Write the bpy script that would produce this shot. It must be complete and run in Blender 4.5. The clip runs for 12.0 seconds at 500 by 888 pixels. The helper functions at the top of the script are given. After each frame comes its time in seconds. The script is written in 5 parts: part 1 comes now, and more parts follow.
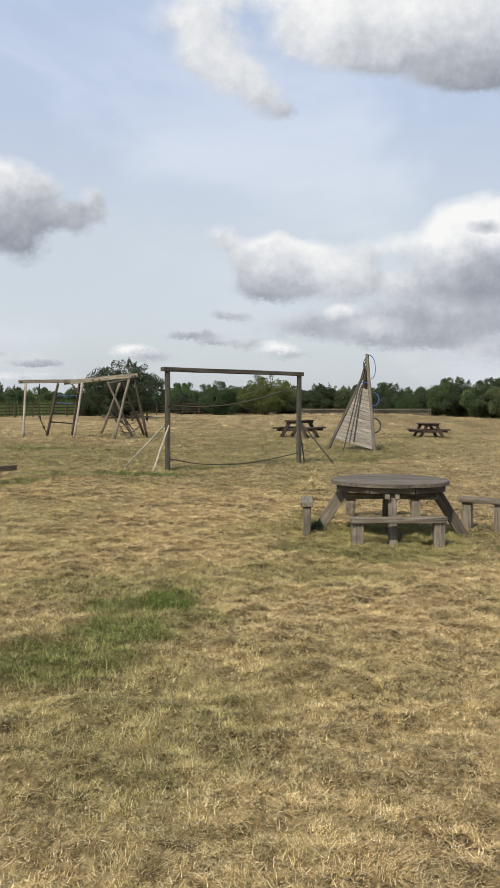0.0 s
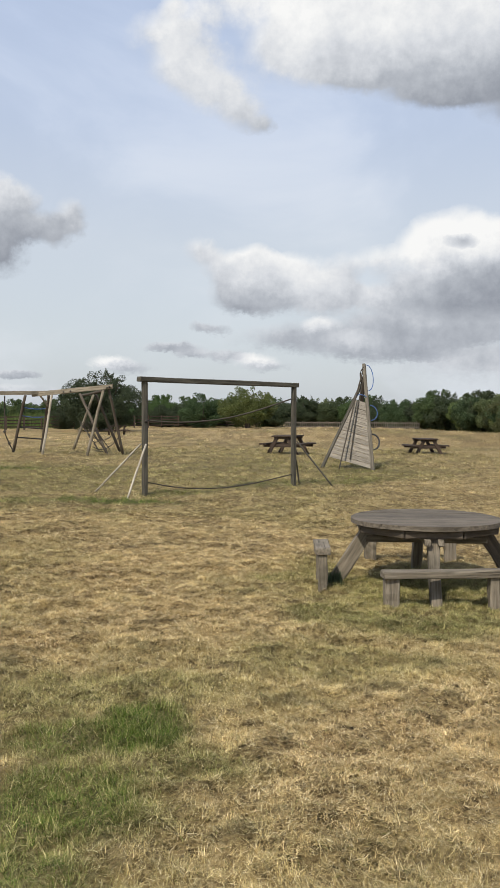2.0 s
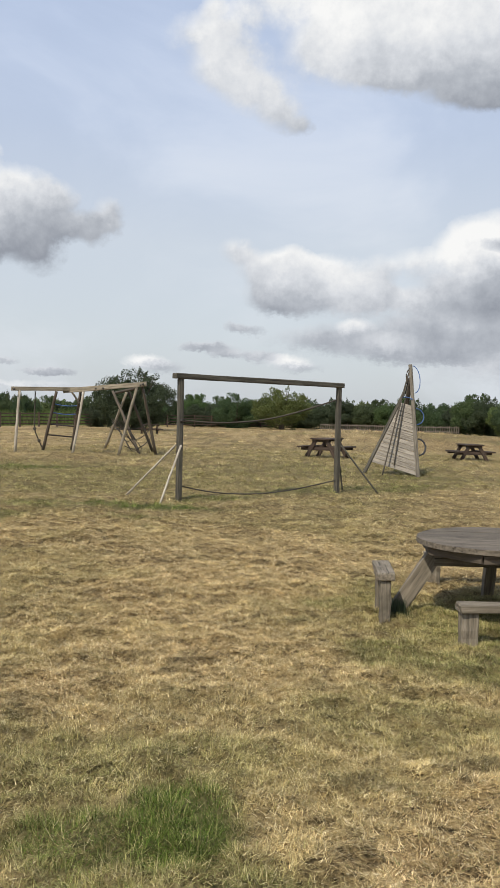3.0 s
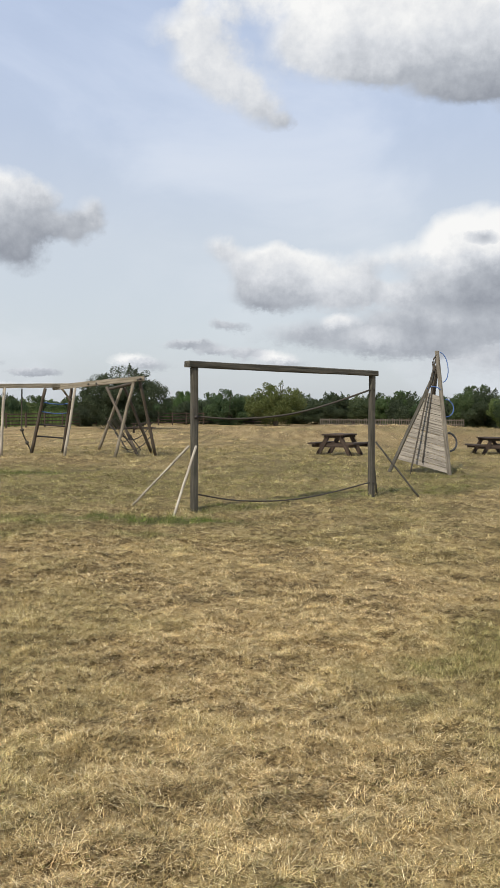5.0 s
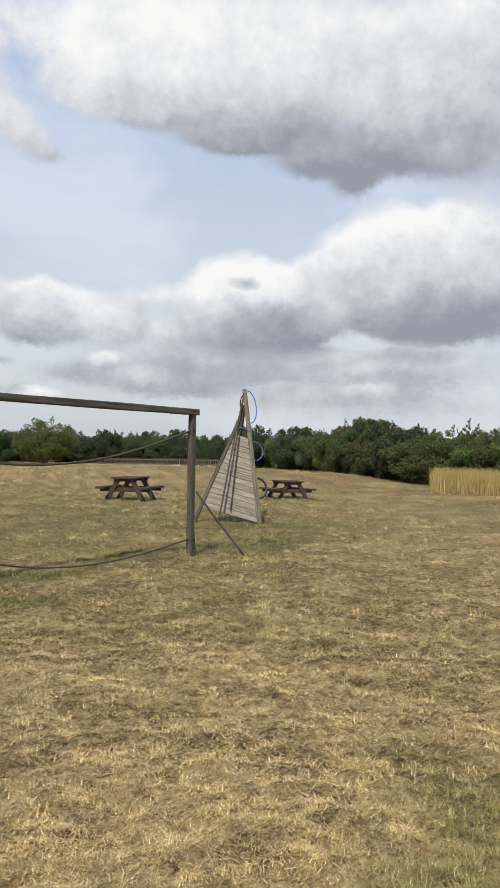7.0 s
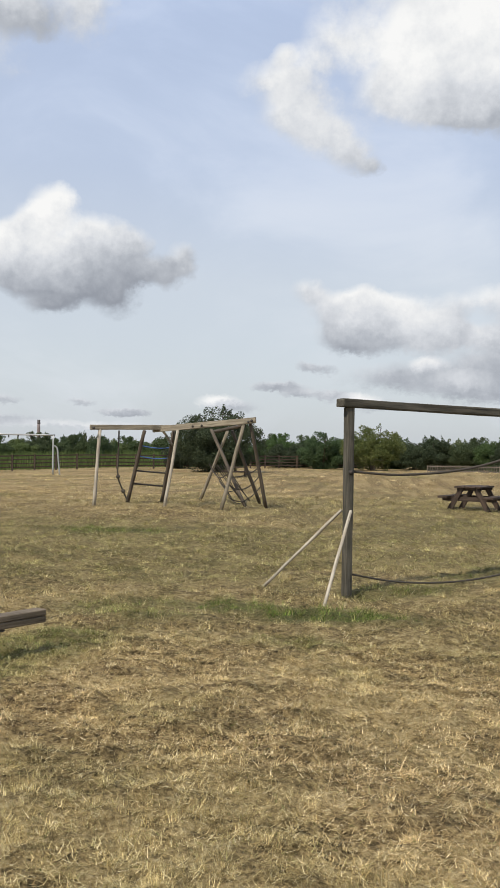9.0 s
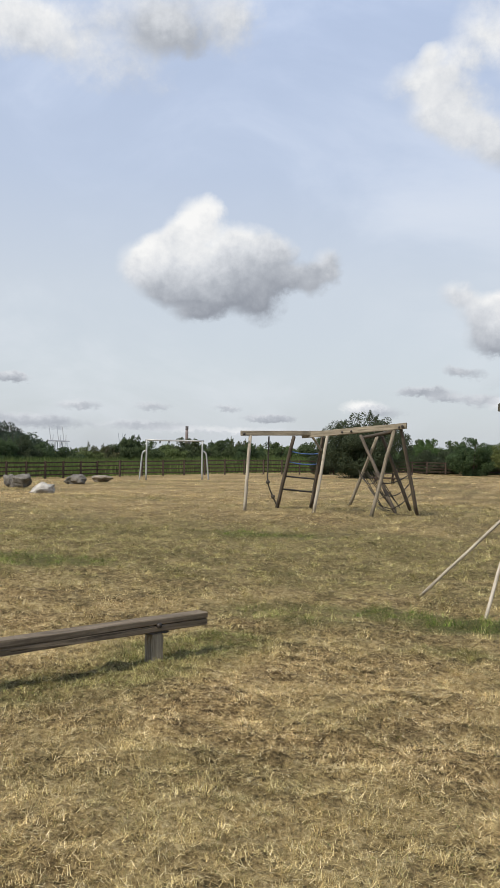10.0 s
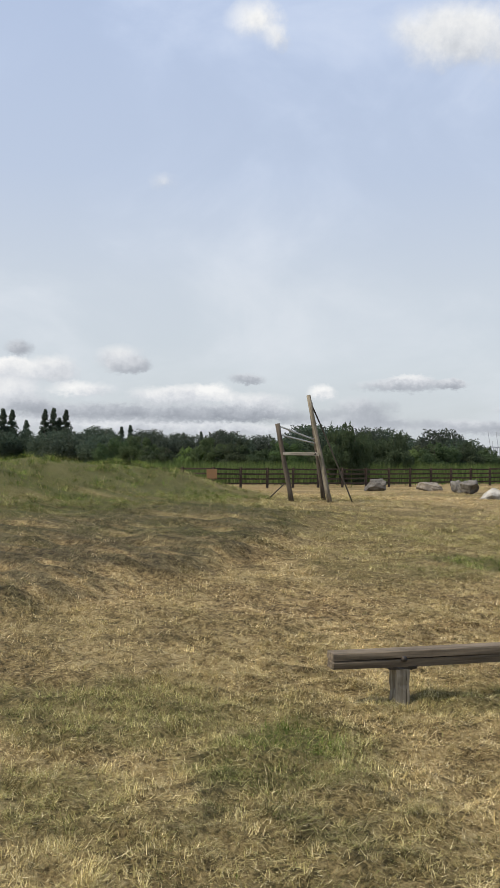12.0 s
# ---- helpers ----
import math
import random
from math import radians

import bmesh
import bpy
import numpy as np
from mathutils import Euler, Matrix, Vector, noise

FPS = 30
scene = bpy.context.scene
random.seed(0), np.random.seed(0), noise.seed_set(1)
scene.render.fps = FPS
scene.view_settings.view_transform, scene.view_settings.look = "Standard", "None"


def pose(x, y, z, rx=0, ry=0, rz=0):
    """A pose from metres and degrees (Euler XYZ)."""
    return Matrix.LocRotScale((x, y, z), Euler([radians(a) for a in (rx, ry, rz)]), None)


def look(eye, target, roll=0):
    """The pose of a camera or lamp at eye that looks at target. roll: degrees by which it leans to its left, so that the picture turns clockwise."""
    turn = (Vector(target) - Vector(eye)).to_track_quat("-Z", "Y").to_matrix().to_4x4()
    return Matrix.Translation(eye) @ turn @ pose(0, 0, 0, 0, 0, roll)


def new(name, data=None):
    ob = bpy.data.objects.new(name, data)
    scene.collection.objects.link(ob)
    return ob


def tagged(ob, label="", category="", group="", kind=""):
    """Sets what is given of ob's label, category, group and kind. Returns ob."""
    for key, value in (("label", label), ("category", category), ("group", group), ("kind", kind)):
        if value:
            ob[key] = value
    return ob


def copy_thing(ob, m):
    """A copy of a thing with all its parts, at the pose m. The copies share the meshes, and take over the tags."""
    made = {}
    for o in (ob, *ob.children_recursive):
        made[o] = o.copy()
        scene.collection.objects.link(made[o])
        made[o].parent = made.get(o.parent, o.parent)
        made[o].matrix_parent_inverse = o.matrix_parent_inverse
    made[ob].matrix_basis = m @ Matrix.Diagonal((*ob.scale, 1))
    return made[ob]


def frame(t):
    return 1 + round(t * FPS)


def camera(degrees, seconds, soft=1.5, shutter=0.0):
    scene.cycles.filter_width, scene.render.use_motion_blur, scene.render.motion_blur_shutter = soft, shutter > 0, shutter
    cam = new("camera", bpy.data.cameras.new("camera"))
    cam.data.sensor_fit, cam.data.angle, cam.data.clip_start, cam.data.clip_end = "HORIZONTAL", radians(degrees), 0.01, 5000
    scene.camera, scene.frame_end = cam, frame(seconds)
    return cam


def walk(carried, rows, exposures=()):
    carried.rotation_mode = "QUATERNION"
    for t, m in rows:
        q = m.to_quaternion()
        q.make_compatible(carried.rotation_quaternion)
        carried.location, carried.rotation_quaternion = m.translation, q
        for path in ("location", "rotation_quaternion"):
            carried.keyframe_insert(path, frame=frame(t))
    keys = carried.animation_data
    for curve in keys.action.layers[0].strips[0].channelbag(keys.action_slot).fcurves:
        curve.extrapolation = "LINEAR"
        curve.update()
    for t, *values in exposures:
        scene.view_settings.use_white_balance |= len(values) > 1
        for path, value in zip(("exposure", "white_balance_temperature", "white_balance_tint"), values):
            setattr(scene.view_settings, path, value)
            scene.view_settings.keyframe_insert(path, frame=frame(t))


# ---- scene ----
# the camera and its walk: seconds, x, y, z, yaw (to the left), pitch (up), roll
cam = camera(32.37, 12.0, soft=1.45)
ROWS = [
    (0.0, -0.041, 0.017, 1.754, -2.00, -2.91, 0.02),
    (0.5, -0.024, 0.577, 1.724, -3.61, -2.92, -0.94),
    (1.0, -0.094, 1.190, 1.728, -3.42, -3.94, -0.69),
    (1.5, -0.119, 1.773, 1.757, -3.99, -3.90, -0.53),
    (2.0, -0.158, 2.397, 1.802, -3.41, -2.10, 0.09),
    (2.5, -0.251, 2.945, 1.821, -2.64, -1.34, 0.67),
    (3.0, -0.276, 3.504, 1.800, -1.30, -2.07, 1.19),
    (3.2, -0.323, 3.774, 1.791, -0.46, -2.65, 1.15),
    (3.6, -0.403, 4.229, 1.770, 0.72, -3.18, 1.19),
    (4.0, -0.533, 4.659, 1.747, 1.46, -3.29, 0.91),
    (4.4, -0.672, 5.087, 1.733, 1.24, -3.00, 0.53),
    (4.8, -0.780, 5.536, 1.737, -0.43, -2.33, 0.23),
    (5.0, -0.798, 5.740, 1.749, -2.11, -2.28, 0.08),
    (5.5, -0.918, 6.352, 1.766, -4.91, -0.85, -0.09),
    (6.0, -1.085, 7.031, 1.765, -8.24, -0.24, -0.07),
    (6.5, -1.101, 7.602, 1.796, -13.57, 0.28, 0.63),
    (6.7, -1.129, 7.790, 1.821, -15.66, 0.27, 0.64),
    (7.1, -1.194, 8.169, 1.847, -17.68, 0.34, 0.86),
    (7.5, -1.309, 8.441, 1.864, -16.08, 0.15, 0.83),
    (7.9, -1.435, 8.610, 1.872, -11.92, -0.05, 0.72),
    (8.3, -1.530, 8.680, 1.871, -6.29, -0.00, 0.70),
    (8.5, -1.579, 8.726, 1.868, -3.10, 0.11, 0.81),
    (9.0, -1.646, 8.717, 1.861, 3.57, 0.46, 0.85),
    (9.5, -1.711, 8.737, 1.864, 8.86, 0.62, 0.70),
    (10.0, -1.769, 8.742, 1.857, 13.16, 0.70, 1.01),
    (10.5, -1.823, 8.724, 1.857, 18.07, 0.90, 1.10),
    (11.0, -1.889, 8.731, 1.850, 23.43, 0.86, 1.01),
    (11.5, -1.979, 8.689, 1.841, 31.30, 0.95, 0.84),
    (12.0, -2.101, 8.644, 1.824, 41.76, 0.74, 0.62),
]
walk(cam, [(t, pose(x, y, z, 0, 0, yaw) @ pose(0, 0, 0, 90 + pitch) @ pose(0, 0, 0, 0, 0, roll))
           for t, x, y, z, yaw, pitch, roll in ROWS])

# ---- sun, sky and clouds ----
SUN_FROM = Vector((-0.334, -0.546, 0.766))
SUN_EL = math.asin(SUN_FROM.z / SUN_FROM.length)
SUN_ROT = math.atan2(SUN_FROM.x, SUN_FROM.y)
sun_data = bpy.data.lights.new("sun", "SUN")
sun_data.energy, sun_data.angle, sun_data.color = 4.5, radians(0.55), (1.0, 0.93, 0.82)
sun = new("sun", sun_data)
sun.matrix_world = look(SUN_FROM * 60, (0, 0, 0))
scene.view_settings.exposure = -0.06

world = bpy.data.worlds.new("sky")
scene.world = world
world.use_nodes = True
wt = world.node_tree
for n in list(wt.nodes):
    wt.nodes.remove(n)


class Nodes:
    """Short hand for wiring shader nodes."""

    def __init__(self, tree):
        self.tree = tree

    def add(self, kind, *inputs, operation="", use_clamp=False):
        n = self.tree.nodes.new(kind)
        if operation:
            n.operation = operation
        if use_clamp:
            n.use_clamp = True
        for i, v in enumerate(inputs):
            if v is None:
                continue
            if isinstance(v, bpy.types.NodeSocket):
                self.tree.links.new(v, n.inputs[i])
            else:
                n.inputs[i].default_value = v
        return n

    def math(self, op, a, b=None, c=None, clamp=False):
        return self.add("ShaderNodeMath", a, b, c, operation=op, use_clamp=clamp).outputs[0]

    def vec(self, op, a, b=None, c=None):
        n = self.add("ShaderNodeVectorMath", a, b, c, operation=op)
        return n.outputs["Value"] if op in ("LENGTH", "DOT_PRODUCT") else n.outputs[0]

    def mix(self, f, a, b, blend="MIX"):
        n = self.tree.nodes.new("ShaderNodeMix")
        n.data_type, n.blend_type = "RGBA", blend
        for i, v in ((0, f), (6, a), (7, b)):
            if isinstance(v, bpy.types.NodeSocket):
                self.tree.links.new(v, n.inputs[i])
            else:
                n.inputs[i].default_value = v if not isinstance(v, tuple) or len(v) == 4 else (*v, 1)
        return n.outputs[2]

    def ramp(self, f, stops, mode="LINEAR"):
        n = self.tree.nodes.new("ShaderNodeValToRGB")
        n.color_ramp.interpolation = mode
        e = n.color_ramp.elements
        while len(e) < len(stops):
            e.new(0.5)
        for el, (p, c) in zip(e, stops):
            el.position, el.color = p, (*c, 1) if len(c) == 3 else c
        self.tree.links.new(f, n.inputs[0])
        return n.outputs[0]

    def noise(self, vector, scale, detail=4.0, rough=0.55, distortion=0.0):
        n = self.tree.nodes.new("ShaderNodeTexNoise")
        if vector is not None:
            self.tree.links.new(vector, n.inputs["Vector"])
        for k, v in (("Scale", scale), ("Detail", detail), ("Roughness", rough), ("Distortion", distortion)):
            n.inputs[k].default_value = v
        return n.outputs["Fac"]

    def smooth(self, x, lo, hi):
        n = self.tree.nodes.new("ShaderNodeMapRange")
        n.interpolation_type = "SMOOTHSTEP"
        self.tree.links.new(x, n.inputs[0])
        n.inputs[1].default_value, n.inputs[2].default_value = lo, hi
        return n.outputs[0]


w = Nodes(wt)
way = w.add("ShaderNodeTexCoord").outputs["Generated"]
sep = w.add("ShaderNodeSeparateXYZ", way)
yaw_deg = w.math("MULTIPLY", w.math("ARCTAN2", w.math("MULTIPLY", sep.outputs[0], -1.0), sep.outputs[1]), 57.2958)
el_deg = w.math("MULTIPLY", w.math("ARCSINE", sep.outputs[2]), 57.2958)
n_big = w.noise(way, 9.0, 3.0, 0.5)
n_two = w.noise(w.vec("ADD", way, (4.1, 2.3, 7.7)), 9.0, 3.0, 0.5)
n_mid = w.noise(way, 24.0, 7.0, 0.6)
n_mid2 = w.noise(w.vec("ADD", way, (1.7, 5.3, 2.9)), 24.0, 7.0, 0.6)
n_fine = w.noise(way, 70.0, 6.0, 0.65)
n_tiny = w.noise(w.vec("MULTIPLY", way, (1.0, 1.0, 1.7)), 130.0, 6.0, 0.65)
low_down = w.math("SUBTRACT", 1.0, w.smooth(el_deg, 4.0, 11.0))


# clouds near the horizon are far off, so their folds are finer
calm = w.math("MULTIPLY_ADD", w.smooth(el_deg, 2.0, 14.0), 0.45, 0.55)


def ruffle(angle, a, b, big, small):
    return w.math("MULTIPLY_ADD", calm, w.math("ADD", w.math("MULTIPLY", w.math("SUBTRACT", a, 0.5), big),
                                       w.math("MULTIPLY_ADD", w.math("SUBTRACT", b, 0.5), small,
                                              w.math("MULTIPLY", w.math("SUBTRACT", n_fine, 0.5), small * 0.4))), angle)


place2 = w.add("ShaderNodeCombineXYZ", ruffle(yaw_deg, n_big, n_mid, 1.0, 1.5),
               w.math("MULTIPLY_ADD", w.math("MULTIPLY", w.math("SUBTRACT", n_tiny, 0.5), low_down), 0.7, ruffle(w.math("ADD", el_deg, 0.25), n_two, n_mid2, 0.7, 1.1)), 1.0).outputs[0]
sums = None


def puff(yaw, el, wide, high, weight=1.0, lift=0.0):
    """One lobe of a cloud: its bearing and elevation, half width and half height in degrees; lift brightens or greys it."""
    global sums
    q = w.vec("MULTIPLY_ADD", place2, (1 / wide, 1 / high, 0), (-yaw / wide, -el / high, 0))
    d = w.math("MAXIMUM", w.math("MULTIPLY_ADD", w.vec("LENGTH", q), -weight, weight), 0.0)
    up = w.vec("DOT_PRODUCT", place2, (0.35 / wide, 0.75 / high, lift - 0.35 * yaw / wide - 0.75 * el / high))
    both = w.add("ShaderNodeCombineXYZ", d, w.math("MULTIPLY", up, d), 0.0).outputs[0]
    sums = both if sums is None else w.vec("ADD", sums, both)


# the arm of the large cloud overhead
puff(2.9, 23.5, 2.73, 1.42, 0.63, 0.5)
puff(0.7, 23.9, 2.76, 2.12, 0.84, 0.6)
puff(1.7, 25, 1.16, 0.87, 0.56, 0.4)
puff(-0.1, 21.7, 3.4, 2.19, 0.9, 0.5)
puff(-1.6, 20.3, 3.15, 1.67, 0.9, 0.4)
puff(-3.1, 19.1, 2.23, 1.32, 0.84, 0)
puff(1.4, 21.7, 2.71, 1.46, 0.56, 0.2)
puff(-4.1, 18.5, 1.11, 0.76, 0.56, -0.2)
puff(-1.9, 25.9, 3.28, 2.05, 0.8, 0.7)
# the large cloud itself
puff(-7.2, 24.9, 5.55, 3.82, 1.2, 0.8)
puff(-5.7, 22.4, 3.19, 2.16, 0.8, 0.5)
puff(-12.4, 25.4, 8.19, 3.79, 1.3, 0.9)
puff(-10.2, 22.7, 6.3, 2.15, 1, 0.4)
puff(-17.8, 24.4, 8.67, 4.2, 1.3, 0.7)
puff(-9.5, 21.1, 3.57, 1.1, 0.84, 0)
puff(-14.3, 21.2, 6.53, 1.65, 0.9, -0.3)
puff(-17.9, 20.3, 5.47, 1.48, 0.9, -1)
# its grey base
puff(-19.3, 20.9, 6.71, 1.84, 1, -0.6)
puff(-15.5, 20.1, 4.04, 1.3, 0.9, -0.8)
puff(-23.8, 18.8, 4.75, 2.08, 1, -1.2)
puff(-24.3, 17.1, 1.92, 1.16, 0.9, -1.2)
puff(-21.2, 18.9, 4.38, 1.51, 0.8, -1)
puff(-27.7, 19.2, 6.3, 2.26, 1, -0.9)
puff(-29.4, 21.3, 6.71, 2.93, 1.2, -0.1)
puff(-28.4, 24.5, 8.66, 4.19, 1.2, 0.4)
puff(-19.2, 25.1, 11.53, 4.15, 1.1, 0.6)
puff(-11.8, 21.6, 4.99, 1.28, 0.84, -0.2)
puff(-33.6, 20.3, 7.94, 4.82, 1.2, -0.3)
puff(-33.5, 25.1, 8.23, 4.5, 1.2, 0.3)
puff(-15.4, 29.9, 24.31, 3.8, 1.2, 0.6)
# the small heap ahead
puff(-0.2, 10.8, 1.46, 1.14, 0.9, 0.3)
puff(-1.4, 9.8, 1.8, 1.39, 0.8, 0.2)
puff(-3.1, 9.4, 2.56, 2.05, 1, 0.5)
puff(-3.6, 9.8, 1.92, 1.56, 1, 0.7)
puff(-6.2, 9.2, 2.98, 1.89, 1.1, 0.7)
puff(-4.9, 8.5, 3.83, 2.06, 1, 0.1)
puff(-3.8, 7.8, 2.98, 1.45, 0.8, -1)
puff(-2.3, 8, 2.13, 1.65, 0.9, -0.6)
puff(-8.6, 8.3, 2.52, 1.45, 0.9, 0.2)
puff(-9.9, 8, 1.67, 1.03, 0.7, 0.3)
# the heap to the right, with a dark fleck
puff(-16.8, 11.1, 3.86, 2.52, 1.3, 1.2)
puff(-14.9, 11, 2.66, 1.71, 0.9, 0.9)
puff(-18.7, 10.9, 2.64, 2.12, 1, 0.9)
puff(-17, 11.1, 1.11, 0.61, 1.6, -2)
puff(-11.9, 10, 2.23, 1.39, 0.8, 0.7)
puff(-9.6, 9.6, 1.79, 1.31, 0.7, 0.3)
puff(-17.9, 8.2, 5.93, 2.27, 1.2, -0.9)
puff(-19.4, 8.6, 4.22, 2.06, 1, -0.9)
puff(-14.6, 8.2, 3.83, 2.07, 0.9, -0.2)
puff(-18.7, 7.1, 5.06, 1.04, 0.8, -1.6)
puff(-11.7, 7.7, 1.7, 1.04, 0.84, 0.6)
puff(-8.2, 7.9, 2.96, 1.45, 0.9, 0.1)
# the next heap
puff(-26.3, 14.5, 2.99, 2.14, 1.2, 1.2)
puff(-29.2, 14.3, 3.23, 2.38, 1.2, 0.9)
puff(-23.8, 13.1, 2.94, 2.4, 1.1, 0.7)
puff(-21.3, 11.7, 2.54, 1.82, 0.9, 0.5)
puff(-22.7, 11.1, 3.35, 2.44, 0.9, 0.3)
puff(-26.7, 11.7, 5.72, 3.64, 1.3, 0.1)
puff(-28.5, 9.2, 5.19, 2.26, 1.2, -1.2)
puff(-25.3, 9.3, 3.28, 1.85, 0.9, -0.5)
puff(-22.8, 8.6, 2.91, 1.44, 0.9, -0.2)
puff(-29.2, 8, 4.74, 1.03, 0.9, -1.5)
puff(-32.3, 13.2, 4.66, 4.4, 1.2, 0.5)
puff(-33, 9.1, 4.94, 2.47, 1.1, -1)
# grey layers under the heaps, with lit edges
puff(-6, 5.2, 5, 1.26, 0.84, -0.6)
puff(-8.1, 6.1, 1.43, 0.67, 0.9, 1)
puff(-10.1, 5, 2.53, 0.84, 0.8, 0.4)
puff(-12, 4.3, 5.92, 0.92, 0.9, -0.9)
puff(-15.7, 5.7, 6.77, 1.46, 0.9, -0.9)
puff(-20.2, 6.3, 5.03, 1.04, 0.9, -0.8)
puff(-23.2, 5.7, 6.59, 1.25, 0.84, -0.5)
puff(-25.3, 5.6, 1.63, 0.63, 0.8, 0.8)
puff(-27.5, 5.5, 3.19, 0.84, 0.84, 0)
puff(-25.7, 4.2, 2.43, 0.59, 0.84, 0.5)
puff(-28.5, 6.7, 3.57, 1.04, 0.84, -0.7)
puff(-21.3, 3.8, 8.3, 0.92, 0.7, -0.3)
puff(-0.1, 5.9, 1.08, 0.46, 0.77, -0.5)
puff(1.3, 4.5, 2.37, 0.46, 0.7, -0.4)
puff(-0.9, 4.1, 3.22, 0.46, 0.7, -0.4)
puff(-19.5, 5, 13.83, 2.51, 0.63, -0.3)
puff(-28.6, 5.3, 9.88, 2.93, 0.63, -0.3)
puff(-11.2, 6.4, 6.78, 2.08, 0.56, -0.5)
puff(-23.2, 2.9, 16.42, 1.26, 0.56, -0.2)
# small low ones ahead
puff(5.8, 3.5, 1.82, 0.59, 0.9, 0.9)
puff(4.7, 3.1, 2.49, 0.63, 0.7, -0.4)
puff(2.3, 4.5, 2.1, 0.46, 0.77, -0.6)
puff(0.6, 4.1, 1.47, 0.42, 0.7, -0.4)
puff(-1.1, 5.7, 1.36, 0.46, 0.84, -0.5)
puff(-3.9, 3.7, 1.94, 0.63, 1, 1)
puff(-2.2, 3.9, 1.69, 0.5, 0.7, -0.3)
puff(12.1, 2.7, 2.36, 0.42, 0.7, -0.6)
puff(-4.5, 3.3, 2.53, 0.5, 0.7, -0.4)
# the lone heap to the left
puff(16.6, 15.6, 1.92, 1.57, 1.2, 1.1)
puff(17.6, 14.7, 1.82, 1.26, 1, 0.8)
puff(13.5, 14.3, 2.44, 1.43, 1, 0.7)
puff(11.6, 13.6, 1.82, 1.2, 0.9, 0.3)
puff(20.4, 12.6, 2.21, 1.85, 1, 0.7)
puff(19.1, 13.2, 2.23, 1.68, 1, 0.7)
puff(16.8, 12.9, 4.31, 2.61, 1.2, 0.5)
puff(18.7, 11.8, 3.84, 1.62, 1, 0)
puff(14.9, 11.9, 4.74, 2.02, 1.1, -0.5)
puff(11.9, 12.1, 3.45, 1.61, 0.9, -0.8)
puff(9.6, 12, 2.58, 0.97, 0.8, -0.4)
puff(8.3, 12.8, 1.29, 1.28, 0.9, 0)
puff(9.3, 11.3, 1.11, 0.89, 0.84, -0.4)
puff(16, 10.4, 4.71, 1.43, 0.9, -1)
puff(18.7, 10.8, 2.55, 1.06, 0.9, -0.6)
puff(12.6, 10.1, 1.97, 1.72, 0.8, -1)
puff(16.8, 9.5, 2.22, 0.82, 0.84, -0.8)
# thin sheets high up
puff(19.4, 27.1, 7.02, 2.67, 0.84, 0.1)
puff(27.8, 26.1, 5.28, 2.38, 0.63, 0.6)
puff(23.4, 24.7, 6.3, 1.39, 0.49, 0.4)
puff(14.5, 27, 2.37, 2.68, 0.56, 0.6)
puff(19, 26, 3.25, 1.36, 0.56, -0.6)
puff(22.7, 23.5, 5.82, 1.42, 0.35, 0.4)
# scraps to the left
puff(41.6, 27.3, 2.47, 1.53, 0.84, 0.9)
puff(40.2, 26.1, 1.03, 1.09, 0.56, 0.6)
puff(28.7, 25.7, 4.44, 2.4, 0.5, 0.5)
puff(31.6, 26.8, 2.75, 1.34, 0.4, 0.5)
puff(47.7, 17.8, 1.49, 0.84, 0.42, 0.5)
# the bank low to the left
puff(56.8, 6.9, 1.27, 0.67, 1.17, -0.6)
puff(57.3, 5.7, 1.65, 0.77, 1.17, 0.8)
puff(55.9, 5.6, 2.39, 1.06, 1.09, 0.3)
puff(54.1, 5.6, 1.62, 1.2, 1.09, 0.2)
puff(50.3, 6.5, 2.08, 1.15, 1.17, 0)
puff(49.6, 6.1, 1.75, 0.67, 1.09, -0.6)
puff(42.1, 5.3, 1.57, 0.48, 1.09, -0.5)
puff(44.1, 4.4, 1.52, 0.72, 1.17, 1)
puff(45.6, 4.2, 2.53, 0.87, 1.09, 0.4)
puff(41.5, 3.8, 3.81, 0.87, 1.09, 0.2)
puff(47.9, 4.1, 2.51, 0.77, 1.09, 0.3)
puff(52.7, 4.4, 2.53, 0.68, 1.09, 0.6)
puff(37, 4.4, 1.26, 0.63, 1.17, 0.9)
puff(34.3, 3.4, 2.91, 0.97, 1.09, -0.4)
puff(32.1, 4.9, 3.79, 0.62, 1.17, -0.4)
puff(31.1, 5.3, 1.72, 0.44, 1.09, 0.3)
puff(28.5, 5, 1.69, 0.38, 0.91, 0)
puff(53.7, 3, 5.66, 0.87, 1.09, -0.9)
puff(47.1, 3, 7.54, 0.77, 1.09, -0.8)
puff(41.5, 3, 6.34, 0.68, 1.09, -0.8)
puff(34, 2.5, 6.22, 0.59, 0.91, -0.6)
puff(27.8, 2.4, 3.18, 0.48, 0.91, -0.5)
puff(50.8, 2.1, 12.35, 0.72, 0.91, 0.1)
puff(39.6, 2, 12.65, 0.59, 0.91, 0)
puff(57.3, 3.9, 3.14, 1.21, 1.09, 0.3)
puff(60.7, 4.6, 5.3, 2.42, 1.09, 0.3)
# low scraps between
puff(28.7, 4.9, 1.06, 0.44, 1, -0.5)
puff(24.4, 3.3, 2.11, 0.44, 1, -0.3)
puff(19.6, 3.3, 1.75, 0.44, 1, -0.3)
puff(27.3, 2.1, 4.76, 0.59, 0.91, -0.5)
puff(20.4, 2.1, 4.15, 0.44, 0.91, -0.4)
puff(11.7, 2.7, 2.19, 0.39, 1, -0.5)
puff(14.6, 3.3, 1.35, 0.33, 0.91, -0.4)
puff(14.7, 1.8, 8.44, 0.39, 0.73, 0.2)
